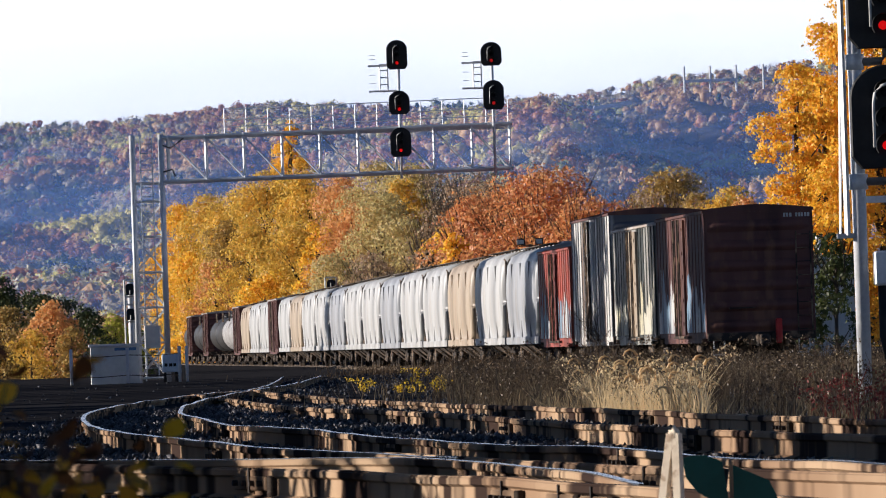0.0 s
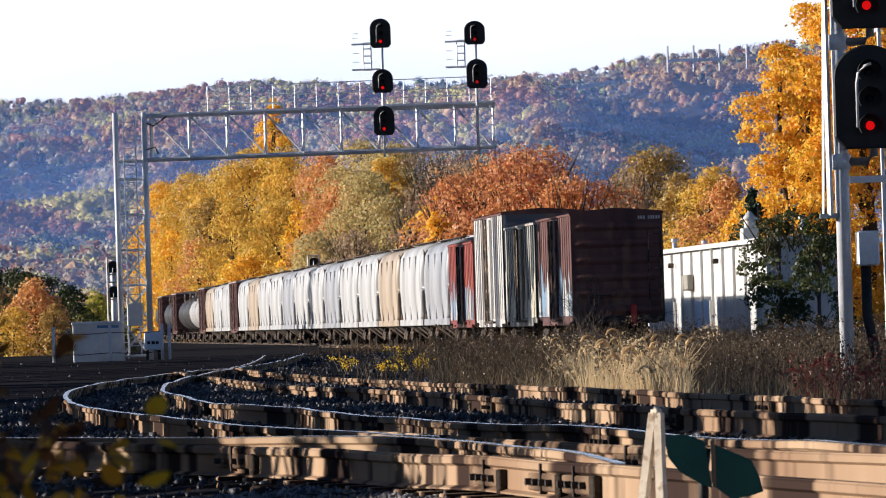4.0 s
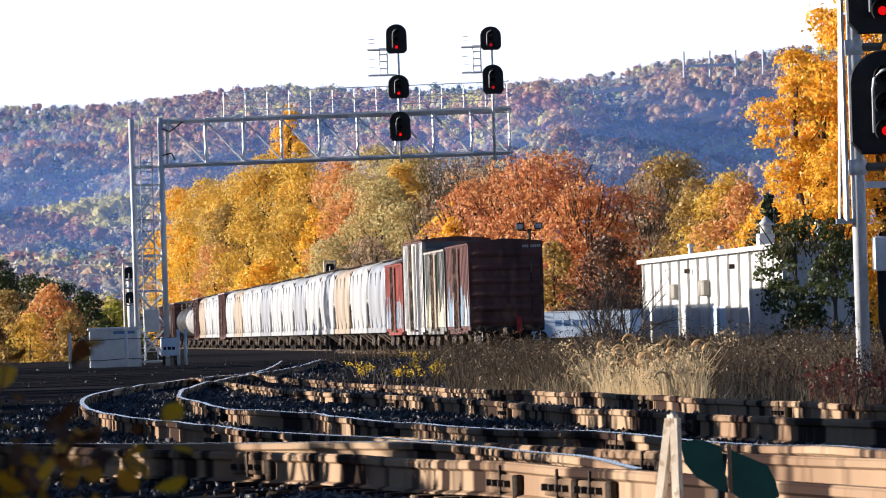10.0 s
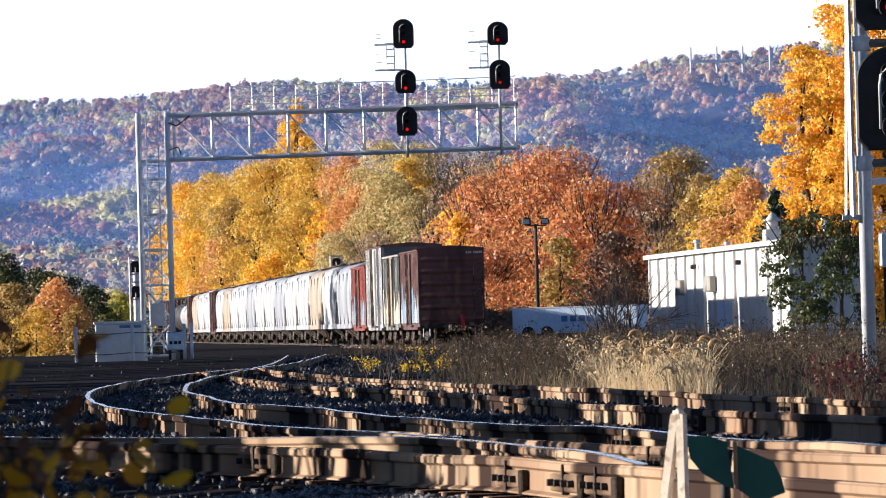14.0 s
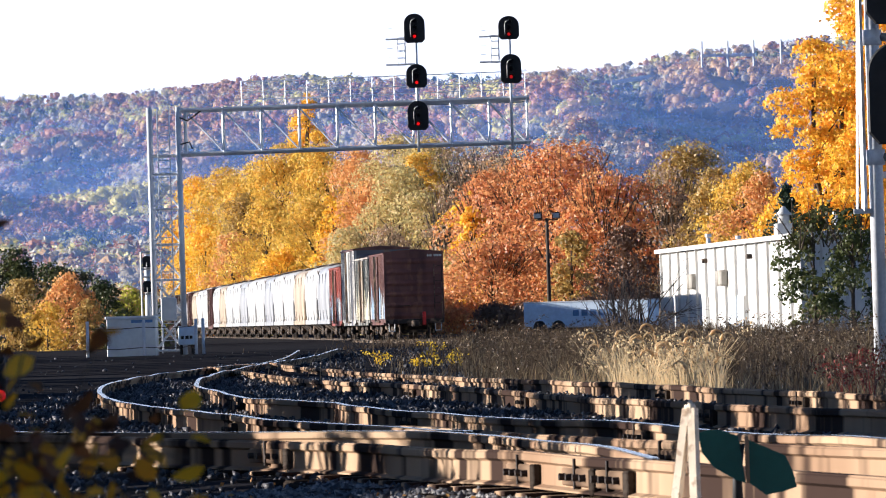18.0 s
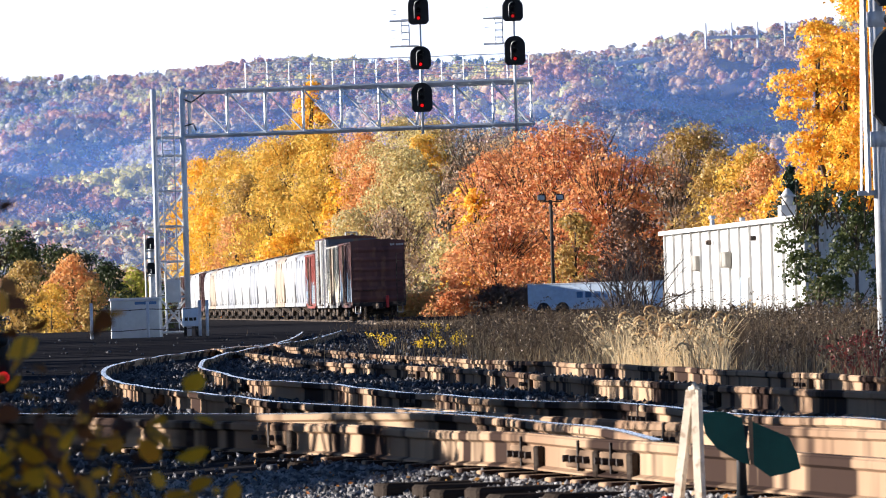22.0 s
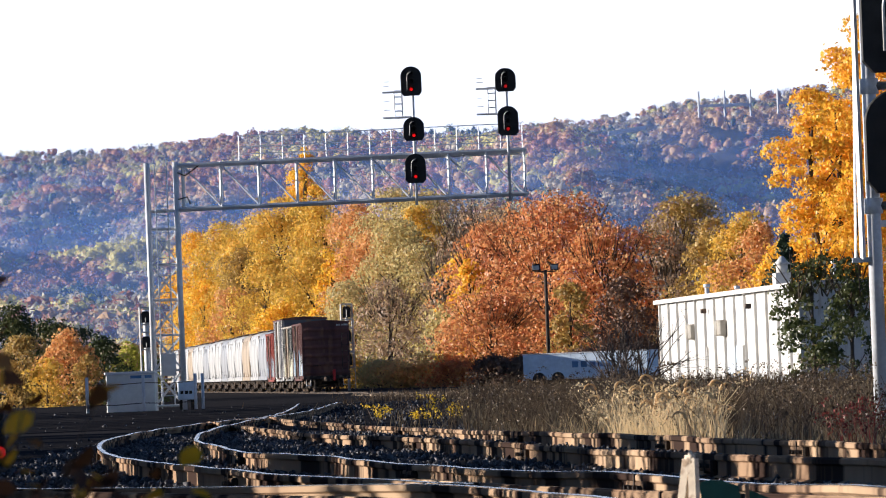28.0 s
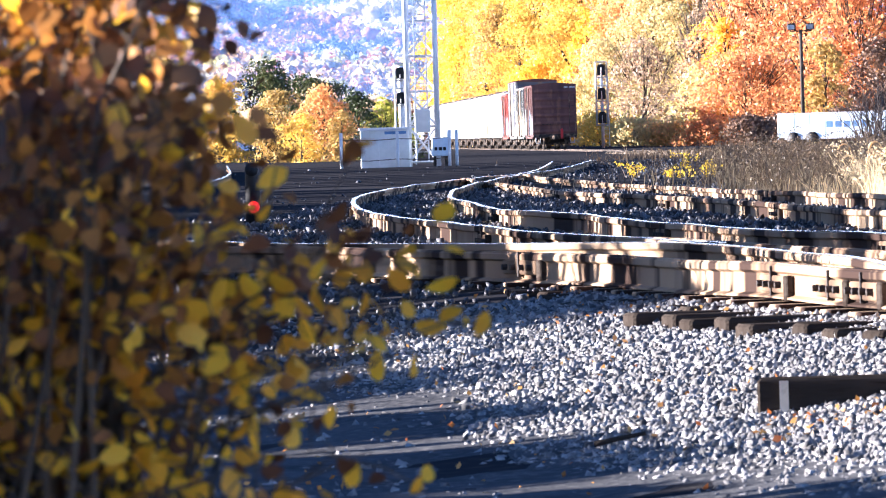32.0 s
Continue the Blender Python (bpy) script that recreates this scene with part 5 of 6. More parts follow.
def switch_stand():
    """Switch stand beside the near track with a two-bladed green target, and a bent wooden strip standing before it."""
    t = thing("switch_stand", "black switch stand with dark green target blades", "switch stand", pose(0.957, 27.0, 0.30))
    base = part("base", MB().box(-0.095, 0.045, -0.10, 0.10, -0.06, 0.11, 0.02), M_BLACK, t)
    part("gear_cap", MB(True).tube([(-0.03, 0, 0.10), (-0.03, 0, 0.13), (-0.03, 0, 0.16)], 0.055, 12, 0.03), M_BLACK, base)
    part("spindle", MB(True).tube([(-0.034, 0.01, 0.10), (-0.034, 0.01, 0.30), (-0.016, 0.01, 0.40)], 0.021, 10, 0.012), M_BLACK, t)
    part("lever", MB(True).tube([(0.03, -0.02, 0.05), (0.16, -0.04, 0.035), (0.30, -0.03, 0.03)], 0.012, 6), M_BLACK, t)
    for pts in ([(-0.165, 0.44), (-0.12, 0.45), (-0.085, 0.447), (-0.028, 0.425), (-0.006, 0.264), (-0.04, 0.276), (-0.114, 0.321), (-0.153, 0.372)],
                [(0.006, 0.412), (0.006, 0.264), (0.062, 0.222), (0.12, 0.232), (0.167, 0.247), (0.155, 0.30), (0.13, 0.355)]):
        part("target_blade", MB().loft([[(x, yy, z) for x, z in pts] for yy in (-0.022, -0.016)]), M_GREENSIGN, t, "dark green target blade")
    part("blade_strap", MB().box(-0.007, 0.007, -0.032, -0.023, 0.265, 0.425, 0.003), M_RUST_SHADE, t)
    s = thing("wood_strip_frame", "pale bent wood strip standing like a narrow A", "wooden frame", pose(0.757, 26.6, 0.29, 0, 0, -32))
    for a, b in (((-0.101, -0.02), (-0.010, 0.54)), ((0.019, -0.02), (0.009, 0.54))):
        mb = MB()
        mb.loft([[(x - 0.014, -0.012, z), (x + 0.014, -0.012, z), (x + 0.016, 0.012, z), (x - 0.016, 0.012, z)] for x, z in (a, ((a[0] + b[0]) / 2 - 0.004, 0.26), b)])
        part("leg", mb, M_WOODPALE, s)
    cap = MB(True)
    cap.tube([(-0.010, 0, 0.525), (-0.007, 0, 0.548), (0.0, 0, 0.556), (0.007, 0, 0.548), (0.010, 0, 0.525)], 0.013, 8)
    part("bend", cap, M_WOODPALE, s)
    o = thing("hazard_lamp", "small orange plastic hazard lamp on the ballast", "lamp", pose(0.73, 29.6, 0.345))
    part("dome", MB(True).tube([(0, 0, 0), (0, 0, 0.03), (0, 0, 0.055)], 0.05, 12, 0.015), M_ORANGE, o)
    part("base", MB(True).disc((0, 0, -0.02), 0.055, 0.05, "z", 12), M_LETTER, o)


switch_stand()


def loose_timber():
    t = thing("loose_tie", "old dark timber tie lying on the ballast", "railroad tie", pose(1.18, 26.7, 0.235, 0, 0, -3))
    part("timber", MB().box(-1.06, 1.06, -0.11, 0.11, -0.11, 0.075, 0.008), M_TIE, t)
    part("end_band", MB().box(-0.985, -0.955, -0.118, -0.112, -0.088, 0.068), M_WOODPALE, t)
    t2 = thing("wood_stick", "charred stick lying on the ballast", "stick", pose(-0.35, 25.6, 0.16, 0, -9, 8))
    part("stick", MB(True).tube([(-0.07, 0, 0), (0, 0.01, 0.002), (0.1, 0, 0.004)], 0.011, 6, 0.007), M_TIE, t2)


loose_timber()


def fallen_leaves():
    rng = np.random.default_rng(91)
    n = 700
    x, y = rng.uniform(-1.8, 1.9, n), rng.uniform(22, 40, n)
    x[:260], y[:260] = rng.uniform(0.1, 1.9, 260), rng.uniform(25.0, 26.5, 260)
    z = np.array([ground_z(a, b) for a, b in zip(x, y)]) + rng.uniform(0.012, 0.03, n)
    v, f = leaf_quads(rng, np.stack([x, y, z], 1), 0.014, np.tile((0, 0, 0.6), (n, 1)))
    ob = part("fallen_leaves", mesh_np("fallen_leaves", v, f, L_FALLEN), None)
    tagged(ob, "orange fallen leaves strewn on the ballast", "leaves", kind="stuff")


fallen_leaves()


# ---- plants ----
def stalks(name, n, xr, yr, h0, h1, material, label, seed, width=0.012, z_of=None, curve=0.3, tuft=0, skew=0.0):
    """Thin stalks, each a bent tapering blade of two pieces; tuft adds a drooping plume."""
    rng = np.random.default_rng(seed)
    x, y = rng.uniform(*xr, n), rng.uniform(*yr, n)
    # the edges of a patch fray out
    stray = rng.uniform(size=n) < 0.22
    x = np.where(stray, x - rng.exponential(0.07 * (xr[1] - xr[0]), n), x)
    y = y - skew * x
    patch = np.array([0.55 + 0.9 * max(0.0, 0.5 + 0.6 * noise.noise((a * 1.3, b * 0.25, seed)) + 0.7 * noise.noise((a * 5.1, b * 0.8, seed + 3))) for a, b in zip(x, y)])
    h = (h0 + (h1 - h0) * rng.uniform(0, 1, n) ** 1.4) * np.clip(patch, 0.25, 1.3)
    z = np.array([ground_z(a, b) for a, b in zip(x, y)]) - 0.02
    a = rng.uniform(0, 2 * math.pi, n)
    lean = rng.uniform(0, curve, n) * h
    dx, dy = np.cos(a) * lean, np.sin(a) * lean
    w = width * rng.uniform(0.6, 1.5, n)
    v = np.zeros((n, 6, 3))
    for k, (fr, ww) in enumerate(((0, 1.0), (0.55, 0.8), (1.0, 0.25))):
        off = fr ** 2
        v[:, k * 2] = np.stack([x + dx * off - w * ww, y + dy * off, z + h * fr], 1)
        v[:, k * 2 + 1] = np.stack([x + dx * off + w * ww, y + dy * off + w * 0.5, z + h * fr], 1)
    f = (np.array([(0, 1, 3, 2), (2, 3, 5, 4)])[None] + (np.arange(n) * 6)[:, None, None]).reshape(-1, 4)
    v = v.reshape(-1, 3)
    if tuft:
        tips = np.stack([x + dx, y + dy, z + h], 1)[:tuft]
        c, out = [], []
        for tip in tips:
            s = rng.choice((-1, 1))
            for k in range(14):
                u = k / 13
                c.append(tip + np.array([s * 0.16 * u + rng.normal() * 0.012, rng.normal() * 0.012, 0.10 * math.sin(u * 2.6) + rng.normal() * 0.012]))
        c = np.array(c)
        v2, f2 = leaf_quads(rng, c, 0.014)
        f = np.vstack([f, f2 + len(v)])
        v = np.vstack([v, v2])
    ob = part(name, mesh_np(name, v, f, material), None)
    return tagged(ob, label, "weeds", kind="stuff")


stalks("dry_weeds", 4300, (0.3, 5.6), (87, 108), 0.08, 0.50, M_WEED, "brown dried weeds behind the far yard track", 26, 0.003, None, 0.8, 700, 8.0)
stalks("dry_weeds", 5000, (0.2, 5.6), (87, 104), 0.05, 0.26, M_WEEDTAN, "low tan weeds behind the far yard track", 27, 0.003, None, 1.0, 0, 8.0)
stalks("dry_weeds", 6500, (0.0, 9.0), (86, 140), 0.08, 0.50, M_WEED, "brown dried weeds between the yard and the main line", 21, 0.004, None, 0.7, 1500)
stalks("dry_weeds", 5000, (0.0, 9.0), (86, 140), 0.05, 0.40, M_WEEDTAN, "tan dried weeds between the yard and the main line", 28, 0.0035, None, 0.8, 300)
stalks("dry_weeds", 7000, (0.4, 5.0), (135, 210), 0.05, 0.36, M_WEED, "low brown weeds along the main line", 22, 0.006, None, 0.6, 500)
stalks("dry_weeds", 6000, (0.0, 13.0), (230, 380), 0.1, 0.6, M_WEED, "tall brown weeds before the white building", 23, 0.012, None, 0.5, 500)
stalks("dry_weeds", 2600, (-4, 6), (255, 420), 0.08, 0.30, M_WEED, "low weeds beside the main line ballast", 30, 0.014, None, 0.8, 0)
stalks("red_weeds", 70, (3.0, 3.5), (84, 92), 0.15, 0.42, M_WEEDRED, "reddish stalks among the brown weeds", 29, 0.003, None, 0.8, 60, 8.0)
stalks("straw_grass", 2000, (1.38, 2.3), (82.5, 91.0), 0.12, 0.47, M_STRAW, "sunlit clump of straw-coloured foxtail grass", 24, 0.0035, None, 0.9, 200, 6.0)
stalks("straw_grass", 1300, (1.0, 2.5), (82.5, 90), 0.05, 0.22, M_STRAW, "short straw-coloured grass beside the track", 25, 0.0032, None, 1.1, 0, 6.0)


def foxtails(x0, x1, y0, y1, n, seed):
    """Bowed straw plumes, each a curved tapering brush on a thin stalk."""
    rng = np.random.default_rng(seed)
    t = thing("foxtail_grass", "straw-coloured foxtail grass with bowed plumes", "grass", pose(0, 0, 0))
    for i in range(n):
        x = rng.uniform(x0, x1)
        y = rng.uniform(y0, y1) - 6.0 * x
        z, h, s = ground_z(x, y), rng.uniform(0.24, 0.60) * (1 - 0.35 * abs((x - x0) / (x1 - x0) - 0.45)), rng.choice((-1, 1))
        st = MB()
        st.tube([(x, y, z), (x + s * 0.03, y, z + h * 0.7), (x + s * 0.06, y, z + h)], 0.003, 4)
        br = MB(True)
        br.tube([(x + s * 0.06, y, z + h), (x + s * 0.085, y, z + h + 0.045), (x + s * 0.125, y, z + h + 0.06), (x + s * 0.165, y, z + h + 0.04), (x + s * 0.185, y, z + h + 0.0)], 0.017, 6, 0.006)
        p = part("stalk", st, M_STRAW, t)
        part("plume", br, M_STRAW, p)


foxtails(1.40, 2.35, 82.5, 90, 46, 31)


def weed_flowers(x, y, z, w, h, seed):
    rng = np.random.default_rng(seed)
    t = thing("yellow_weed", "clump of weeds with bright yellow heads", "weeds", pose(x, y, z), "yellow weeds")
    for i in range(9):
        px, pz = rng.normal() * w * 0.35, h * rng.uniform(0.45, 1.0)
        stem = part("stem", MB().tube([(px * 0.4, 0, 0), (px, rng.normal() * 0.1, pz)], 0.008, 4, 0.004), M_TWIG, t)
        c = np.array([(px + rng.normal() * 0.035, rng.normal() * 0.1, pz + rng.normal() * 0.025) for k in range(12)])
        v, f = leaf_quads(rng, c, 0.022)
        tagged(part("flower_head", mesh_np("flower_head", v, f, M_GOLDROD), None, stem), kind="stuff")


for _i, (_x, _y, _z, _w, _h) in enumerate(((-0.66, 118, 0.40, 0.22, 0.16), (-0.22, 117, 0.40, 0.42, 0.22), (-0.48, 120, 0.40, 0.2, 0.42), (-1.28, 122, 0.40, 0.25, 0.28), (-0.12, 119, 0.40, 0.2, 0.3))):
    weed_flowers(_x, _y, _z, _w, _h, 40 + _i)


def bare_shrub(x, y, z, height, spread, seed, material=M_TWIG, stems=9, label="leafless dark shrub among the weeds", radius=0.02):
    rng = random.Random(seed)
    t = thing("bare_shrub", label, "shrub", pose(x, y, z))
    mb = MB()

    def grow(p, d, length, r, depth):
        q = p + d * length
        m = (p + q) / 2 + Vector((rng.gauss(0, 0.04), rng.gauss(0, 0.04), 0)) * length
        mb.tube([p, m, q], r, 4, r * 0.6)
        if depth:
            for _ in range(rng.choice((2, 3))):
                e = (d + Vector((rng.gauss(0, 0.5), rng.gauss(0, 0.5), rng.gauss(0.1, 0.3)))).normalized()
                grow(q if rng.random() < 0.6 else m, e, length * rng.uniform(0.55, 0.8), r * 0.55, depth - 1)

    for _ in range(stems):
        d = Vector((rng.gauss(0, spread), rng.gauss(0, spread), 1)).normalized()
        grow(Vector((rng.gauss(0, 0.1), 0, -0.05)), d, height * rng.uniform(0.3, 0.45), radius, 3)
    part("branchwork", mb, material, t)


bare_shrub(3.9, 200, 0.1, 1.6, 0.35, 5)
for _i, (_x, _y, _h) in enumerate(((1.35, 120, 0.9), (0.6, 118, 0.7), (3.6, 130, 0.9), (4.6, 112, 0.8), (5.4, 120, 0.8), (2.3, 150, 0.9), (6.2, 118, 0.7), (3.0, 105, 0.7), (5.0, 98, 0.65), (4.0, 96, 0.6))):
    bare_shrub(_x, _y, 0.3, _h, 0.5, 60 + _i, radius=0.009, label="leafless brown weed shrub beside the tracks")
for _i, (_x, _y, _h) in enumerate(((6.0, 300, 3.4), (6.9, 306, 3.6))):
    bare_shrub(_x, _y, 0.05, _h, 0.42, 80 + _i, M_DARKTWIG, 9, "leafless dark shrub near the parked trailer", 0.045)
bare_shrub(5.3, 260, 0.05, 3.1, 0.3, 7, radius=0.03, label="leafless grey sapling near the main line")


def bush_near():
    """The bush close to the camera: arching branches, twigs and small autumn leaves, brown above and yellow below."""
    rng = np.random.default_rng(77)
    t = thing("autumn_bush", "bush with yellow and brown autumn leaves close by", "bush", pose(-0.68, 8.5, 0.08))
    tips = []
    for i in range(120):
        st = MB(True)
        z = rng.uniform(0.66, 1.36)
        reach = float(np.interp(z, [0.6, 0.75, 0.86, 0.93, 1.0, 1.08, 1.15, 1.36], [0.34, 0.36, 0.40, 0.38, 0.24, 0.18, 0.14, 0.09]))
        back = float(np.interp(z, [0.9, 1.05, 1.15, 1.36], [-0.22, -0.18, -0.05, 0.02]))
        x = back + (reach - back) * rng.uniform() ** 1.05
        bx = rng.uniform(-0.22, 0.05)
        deep = rng.normal() * 0.15
        top = np.array([x, deep, z])
        arch = np.array([bx + (x - bx) * 0.55, deep * 0.6, z * 0.92])
        low = np.array([bx + (x - bx) * 0.18, deep * 0.3, z * 0.55])
        st.tube([(bx, 0, -0.05), tuple(low), tuple(arch), tuple(top)], 0.006, 5, 0.001)
        for k in range(11):
            u = rng.uniform(0, 1.0)
            p = arch + (top - arch) * u if k % 3 else low + (arch - low) * (0.5 + 0.5 * u)
            q = p + np.array([rng.normal() * 0.05, rng.normal() * 0.07, rng.normal() * 0.05 - 0.01])
            st.tube([tuple(p), tuple((p + q) / 2 + np.array([0, 0, 0.008])), tuple(q)], 0.0016, 4, 0.0007)
            tips.append(q)
            tips.append((p + q) / 2)
        tips.append(top)
        part("stem", st, M_BARK, t)
    tips = np.array(tips)
    tips = tips[tips[:, 2] > 0.55]
    dense = np.where(tips[:, 2] < 0.85, 0.9, 1.5)
    keep = rng.uniform(0, 1, (len(tips), 4)) * 4 < dense[:, None]
    c = np.repeat(tips, 4, axis=0)[keep.ravel()]
    c = c + rng.normal(size=c.shape) * 0.018
    brown = rng.uniform(size=len(c)) < np.interp(c[:, 2] - 0.6 * c[:, 0], [0.70, 0.88, 1.08], [0.22, 0.62, 0.86])
    outline = [(-1.0, 0.0), (-0.55, 0.55), (0.1, 0.68), (0.65, 0.4), (1.1, 0.0), (0.65, -0.4), (0.1, -0.68), (-0.55, -0.55)]
    for pick, material, curl in ((brown, L_BUSHBROWN, 0.95), (~brown, L_BUSH, 0.4)):
        cc = c[pick]
        n = len(cc)
        nor = rng.normal(size=(n, 3)) + np.array((0, -0.5, 0))
        nor /= np.linalg.norm(nor, axis=1, keepdims=True)
        a = np.cross(nor, rng.normal(size=(n, 3)))
        a /= np.linalg.norm(a, axis=1, keepdims=True)
        b = np.cross(nor, a)
        s = rng.uniform(0.009, 0.019, (n, 1))
        v = np.stack([cc + a * s * u + b * s * w + nor * s * (curl * w * w - 0.1 * u) for u, w in outline], 1).reshape(-1, 3)
        tagged(part("leaves", mesh_np("leaves", v, np.arange(n * 8).reshape(n, 8), material), None, t), kind="stuff")


bush_near()

# trees of the middle distance, from the cabinet round to the white building
TREES = [
    (-32.2, 985, 18.4, 10.1, L_YELLOW),
    (-28.4, 960, 19.1, 11.2, L_GOLD),
    (-24.5, 930, 19.1, 12.0, L_GOLD),
    (-19.8, 900, 20.2, 14.4, L_GOLD),
    (-19.1, 1010, 29.0, 7.9, L_YELLOW),
    (-14.6, 880, 20.1, 13.2, L_GOLD),
    (-10.3, 860, 19.1, 12.0, L_ORANGE),
    (-6.6, 850, 19.6, 12.8, L_OLIVE),
    (-2.6, 830, 18.9, 12.5, L_OLIVE),
    (1.2, 800, 17.8, 12.0, L_TWIG),
    (-30.0, 935, 12.4, 7.5, L_YELLOW),
    (-24.0, 890, 15.5, 8.1, L_UMBER),
    (-24.7, 860, 11.0, 7.4, L_ORANGE),
    (-20.7, 850, 14.2, 9.1, L_GOLD),
    (-17.6, 800, 8.5, 7.6, L_YELLOW),
    (-14.8, 830, 14.0, 9.8, L_GOLD),
    (-12.8, 810, 13.4, 6.0, L_YELLOW),
    (-9.1, 800, 14.7, 9.4, L_ORANGE),
    (-10.4, 760, 9.6, 9.0, L_OLIVE),
    (-5.8, 780, 15.2, 10.1, L_OLIVE),
    (-6.3, 720, 9.1, 9.3, L_TWIG),
    (-2.6, 730, 12.2, 8.6, L_OLIVE),
    (-3.6, 800, 17.0, 7.6, L_GOLD),
    (-1.0, 690, 11.3, 5.8, L_TWIG),
    (3.7, 720, 15.7, 11.6, L_TWIG),
    (4.7, 690, 14.6, 9.6, L_TWIG),
    (0.5, 640, 10.8, 5.1, L_YELLOW),
    (-1.0, 610, 6.0, 6.0, L_OLIVE),
    (2.6, 600, 11.6, 10.1, L_RED),
    (6.9, 585, 13.1, 14.1, L_RED),
    (10.9, 575, 11.1, 9.8, L_RED),
    (2.3, 575, 6.4, 9.2, L_RED),
    (7.9, 562, 6.8, 4.0, L_UMBER),
    # dark leaf colour here stands in for shade low in the russet crown
    (12.0, 568, 6.9, 6.1, L_BRUSH_SHADE),
    (20.0, 690, 14.9, 11.1, L_UMBER),
    (17.4, 660, 12.4, 7.8, L_TWIG),
    (21.3, 655, 12.2, 7.6, L_UMBER),
    (23.4, 650, 12.5, 7.6, L_GOLD),
    (24.6, 640, 11.8, 7.5, L_ORANGE),
    (26.0, 620, 10.1, 7.9, L_YELLOW),
    (25.5, 565, 19.5, 6.4, L_YELLOW),
    (29.5, 575, 24.3, 7.8, L_YELLOW),
    (31.7, 572, 24.4, 9.5, L_YELLOW),
    (28.3, 560, 14.0, 7.5, L_YELLOW),
    (27.6, 569, 18.0, 6.5, L_YELLOW),
    (34.5, 575, 24.3, 11.2, L_YELLOW),
    (0.9, 588, 10.0, 2.6, L_YELLOW),
    (-40.8, 460, 17.0, 8.2, L_GOLD),
]
LOOKS = {L_YELLOW: "brilliant yellow-leaved tree", L_GOLD: "golden and olive-leaved tree", L_UMBER: "brown-gold tree with thinning leaves", L_ORANGE: "orange-leaved tree",
         L_RED: "russet tree with dense leaves", L_OLIVE: "tree with pale olive and tan leaves", L_BRUSH_SHADE: "brown tree with shade painted into its leaves", L_TWIG: "half-bare tree with thin tan leaves"}
for _i, (_x, _y, _h, _w, _m) in enumerate(TREES):
    _where = "beside the white building" if _x > 16 else "at the edge of the yard" if _x < -35 else "beyond the floodlights" if _y < 620 else "along the main line"
    _thin = _m is L_TWIG
    tree("tree", _x, _y, _h, _w, _m, 100 + _i, int((60 if _thin else 105) * _h * _w), 0.14, LOOKS[_m] + " " + _where, 0.0, int(46 + _w * 7), bare=90 if _thin else 80 if _m is L_RED else 0, clump_r=0.125)
for _i, (_x, _y, _h, _w, _m) in enumerate(((-21.3, 430, 4.0, 3.7, L_ORANGE),
                                           (-22.2, 425, 2.5, 2.8, L_GOLD),
                                           (-19.6, 436, 3.7, 2.7, L_GREEN),
                                           (-20.0, 424, 2.6, 2.1, L_UMBER),
                                           (-18.3, 440, 3.3, 2.7, L_YELLOWGREEN),
                                           (-24.3, 475, 5.0, 5.1, L_GREEN),
                                           (-24.3, 440, 4.0, 3.2, L_UMBER),
                                           (-17.4, 450, 2.4, 2.2, L_GREEN),
                                           (-26.2, 466, 5.7, 4.2, L_GREEN),
                                           (-29.1, 466, 4.9, 4.2, L_GOLD),
                                           (-32.8, 468, 6.3, 5.2, L_UMBER),
                                           (-37, 470, 6.9, 5.3, L_RED))):
    tree("shrub_tree", _x, _y, _h, _w, _m, 140 + _i, int(300 * _h * _w), 0.085, "bushy low tree beyond the cabinet", 0.0, 60, clump_r=0.14)
tree("shrub_tree", 15.3, 343, 5.5, 4.2, L_GREEN, 160, 3000, 0.10, "dark green overgrown shrub before the white building", 0.02, 26, bare=20, clump_r=0.15)
tree("shrub_tree", 16.9, 341, 5.0, 3.4, L_GREEN, 161, 2400, 0.10, "dark green overgrown shrub before the white building", 0.02, 24, bare=20, clump_r=0.15)


def conifer(x, y, h, w, seed):
    rng = np.random.default_rng(seed)
    t = thing("conifer_tree", "dark green conifer behind the white building", "tree", pose(x, y, 0))
    part("trunk", MB(True).tube([(0, 0, 0), (0, 0, h)], 0.18, 7, 0.02), M_BARK, t)
    c = []
    for k in range(46):
        u = k / 45
        for b in range(9):
            a, r = rng.uniform(0, 6.28), w / 2 * (1 - u) + 0.1
            for s in range(9):
                rr = r * (s + 1) / 9
                c.append((math.cos(a) * rr, math.sin(a) * rr, 0.6 + u * (h - 0.6) - rr * 0.25))
    v, f = leaf_quads(rng, np.array(c) + rng.normal(size=(len(c), 3)) * 0.08, 0.13)
    part("needles", mesh_np("needles", v, f, L_PINE), None, t)


conifer(20.7, 500, 8.9, 9.0, 9)

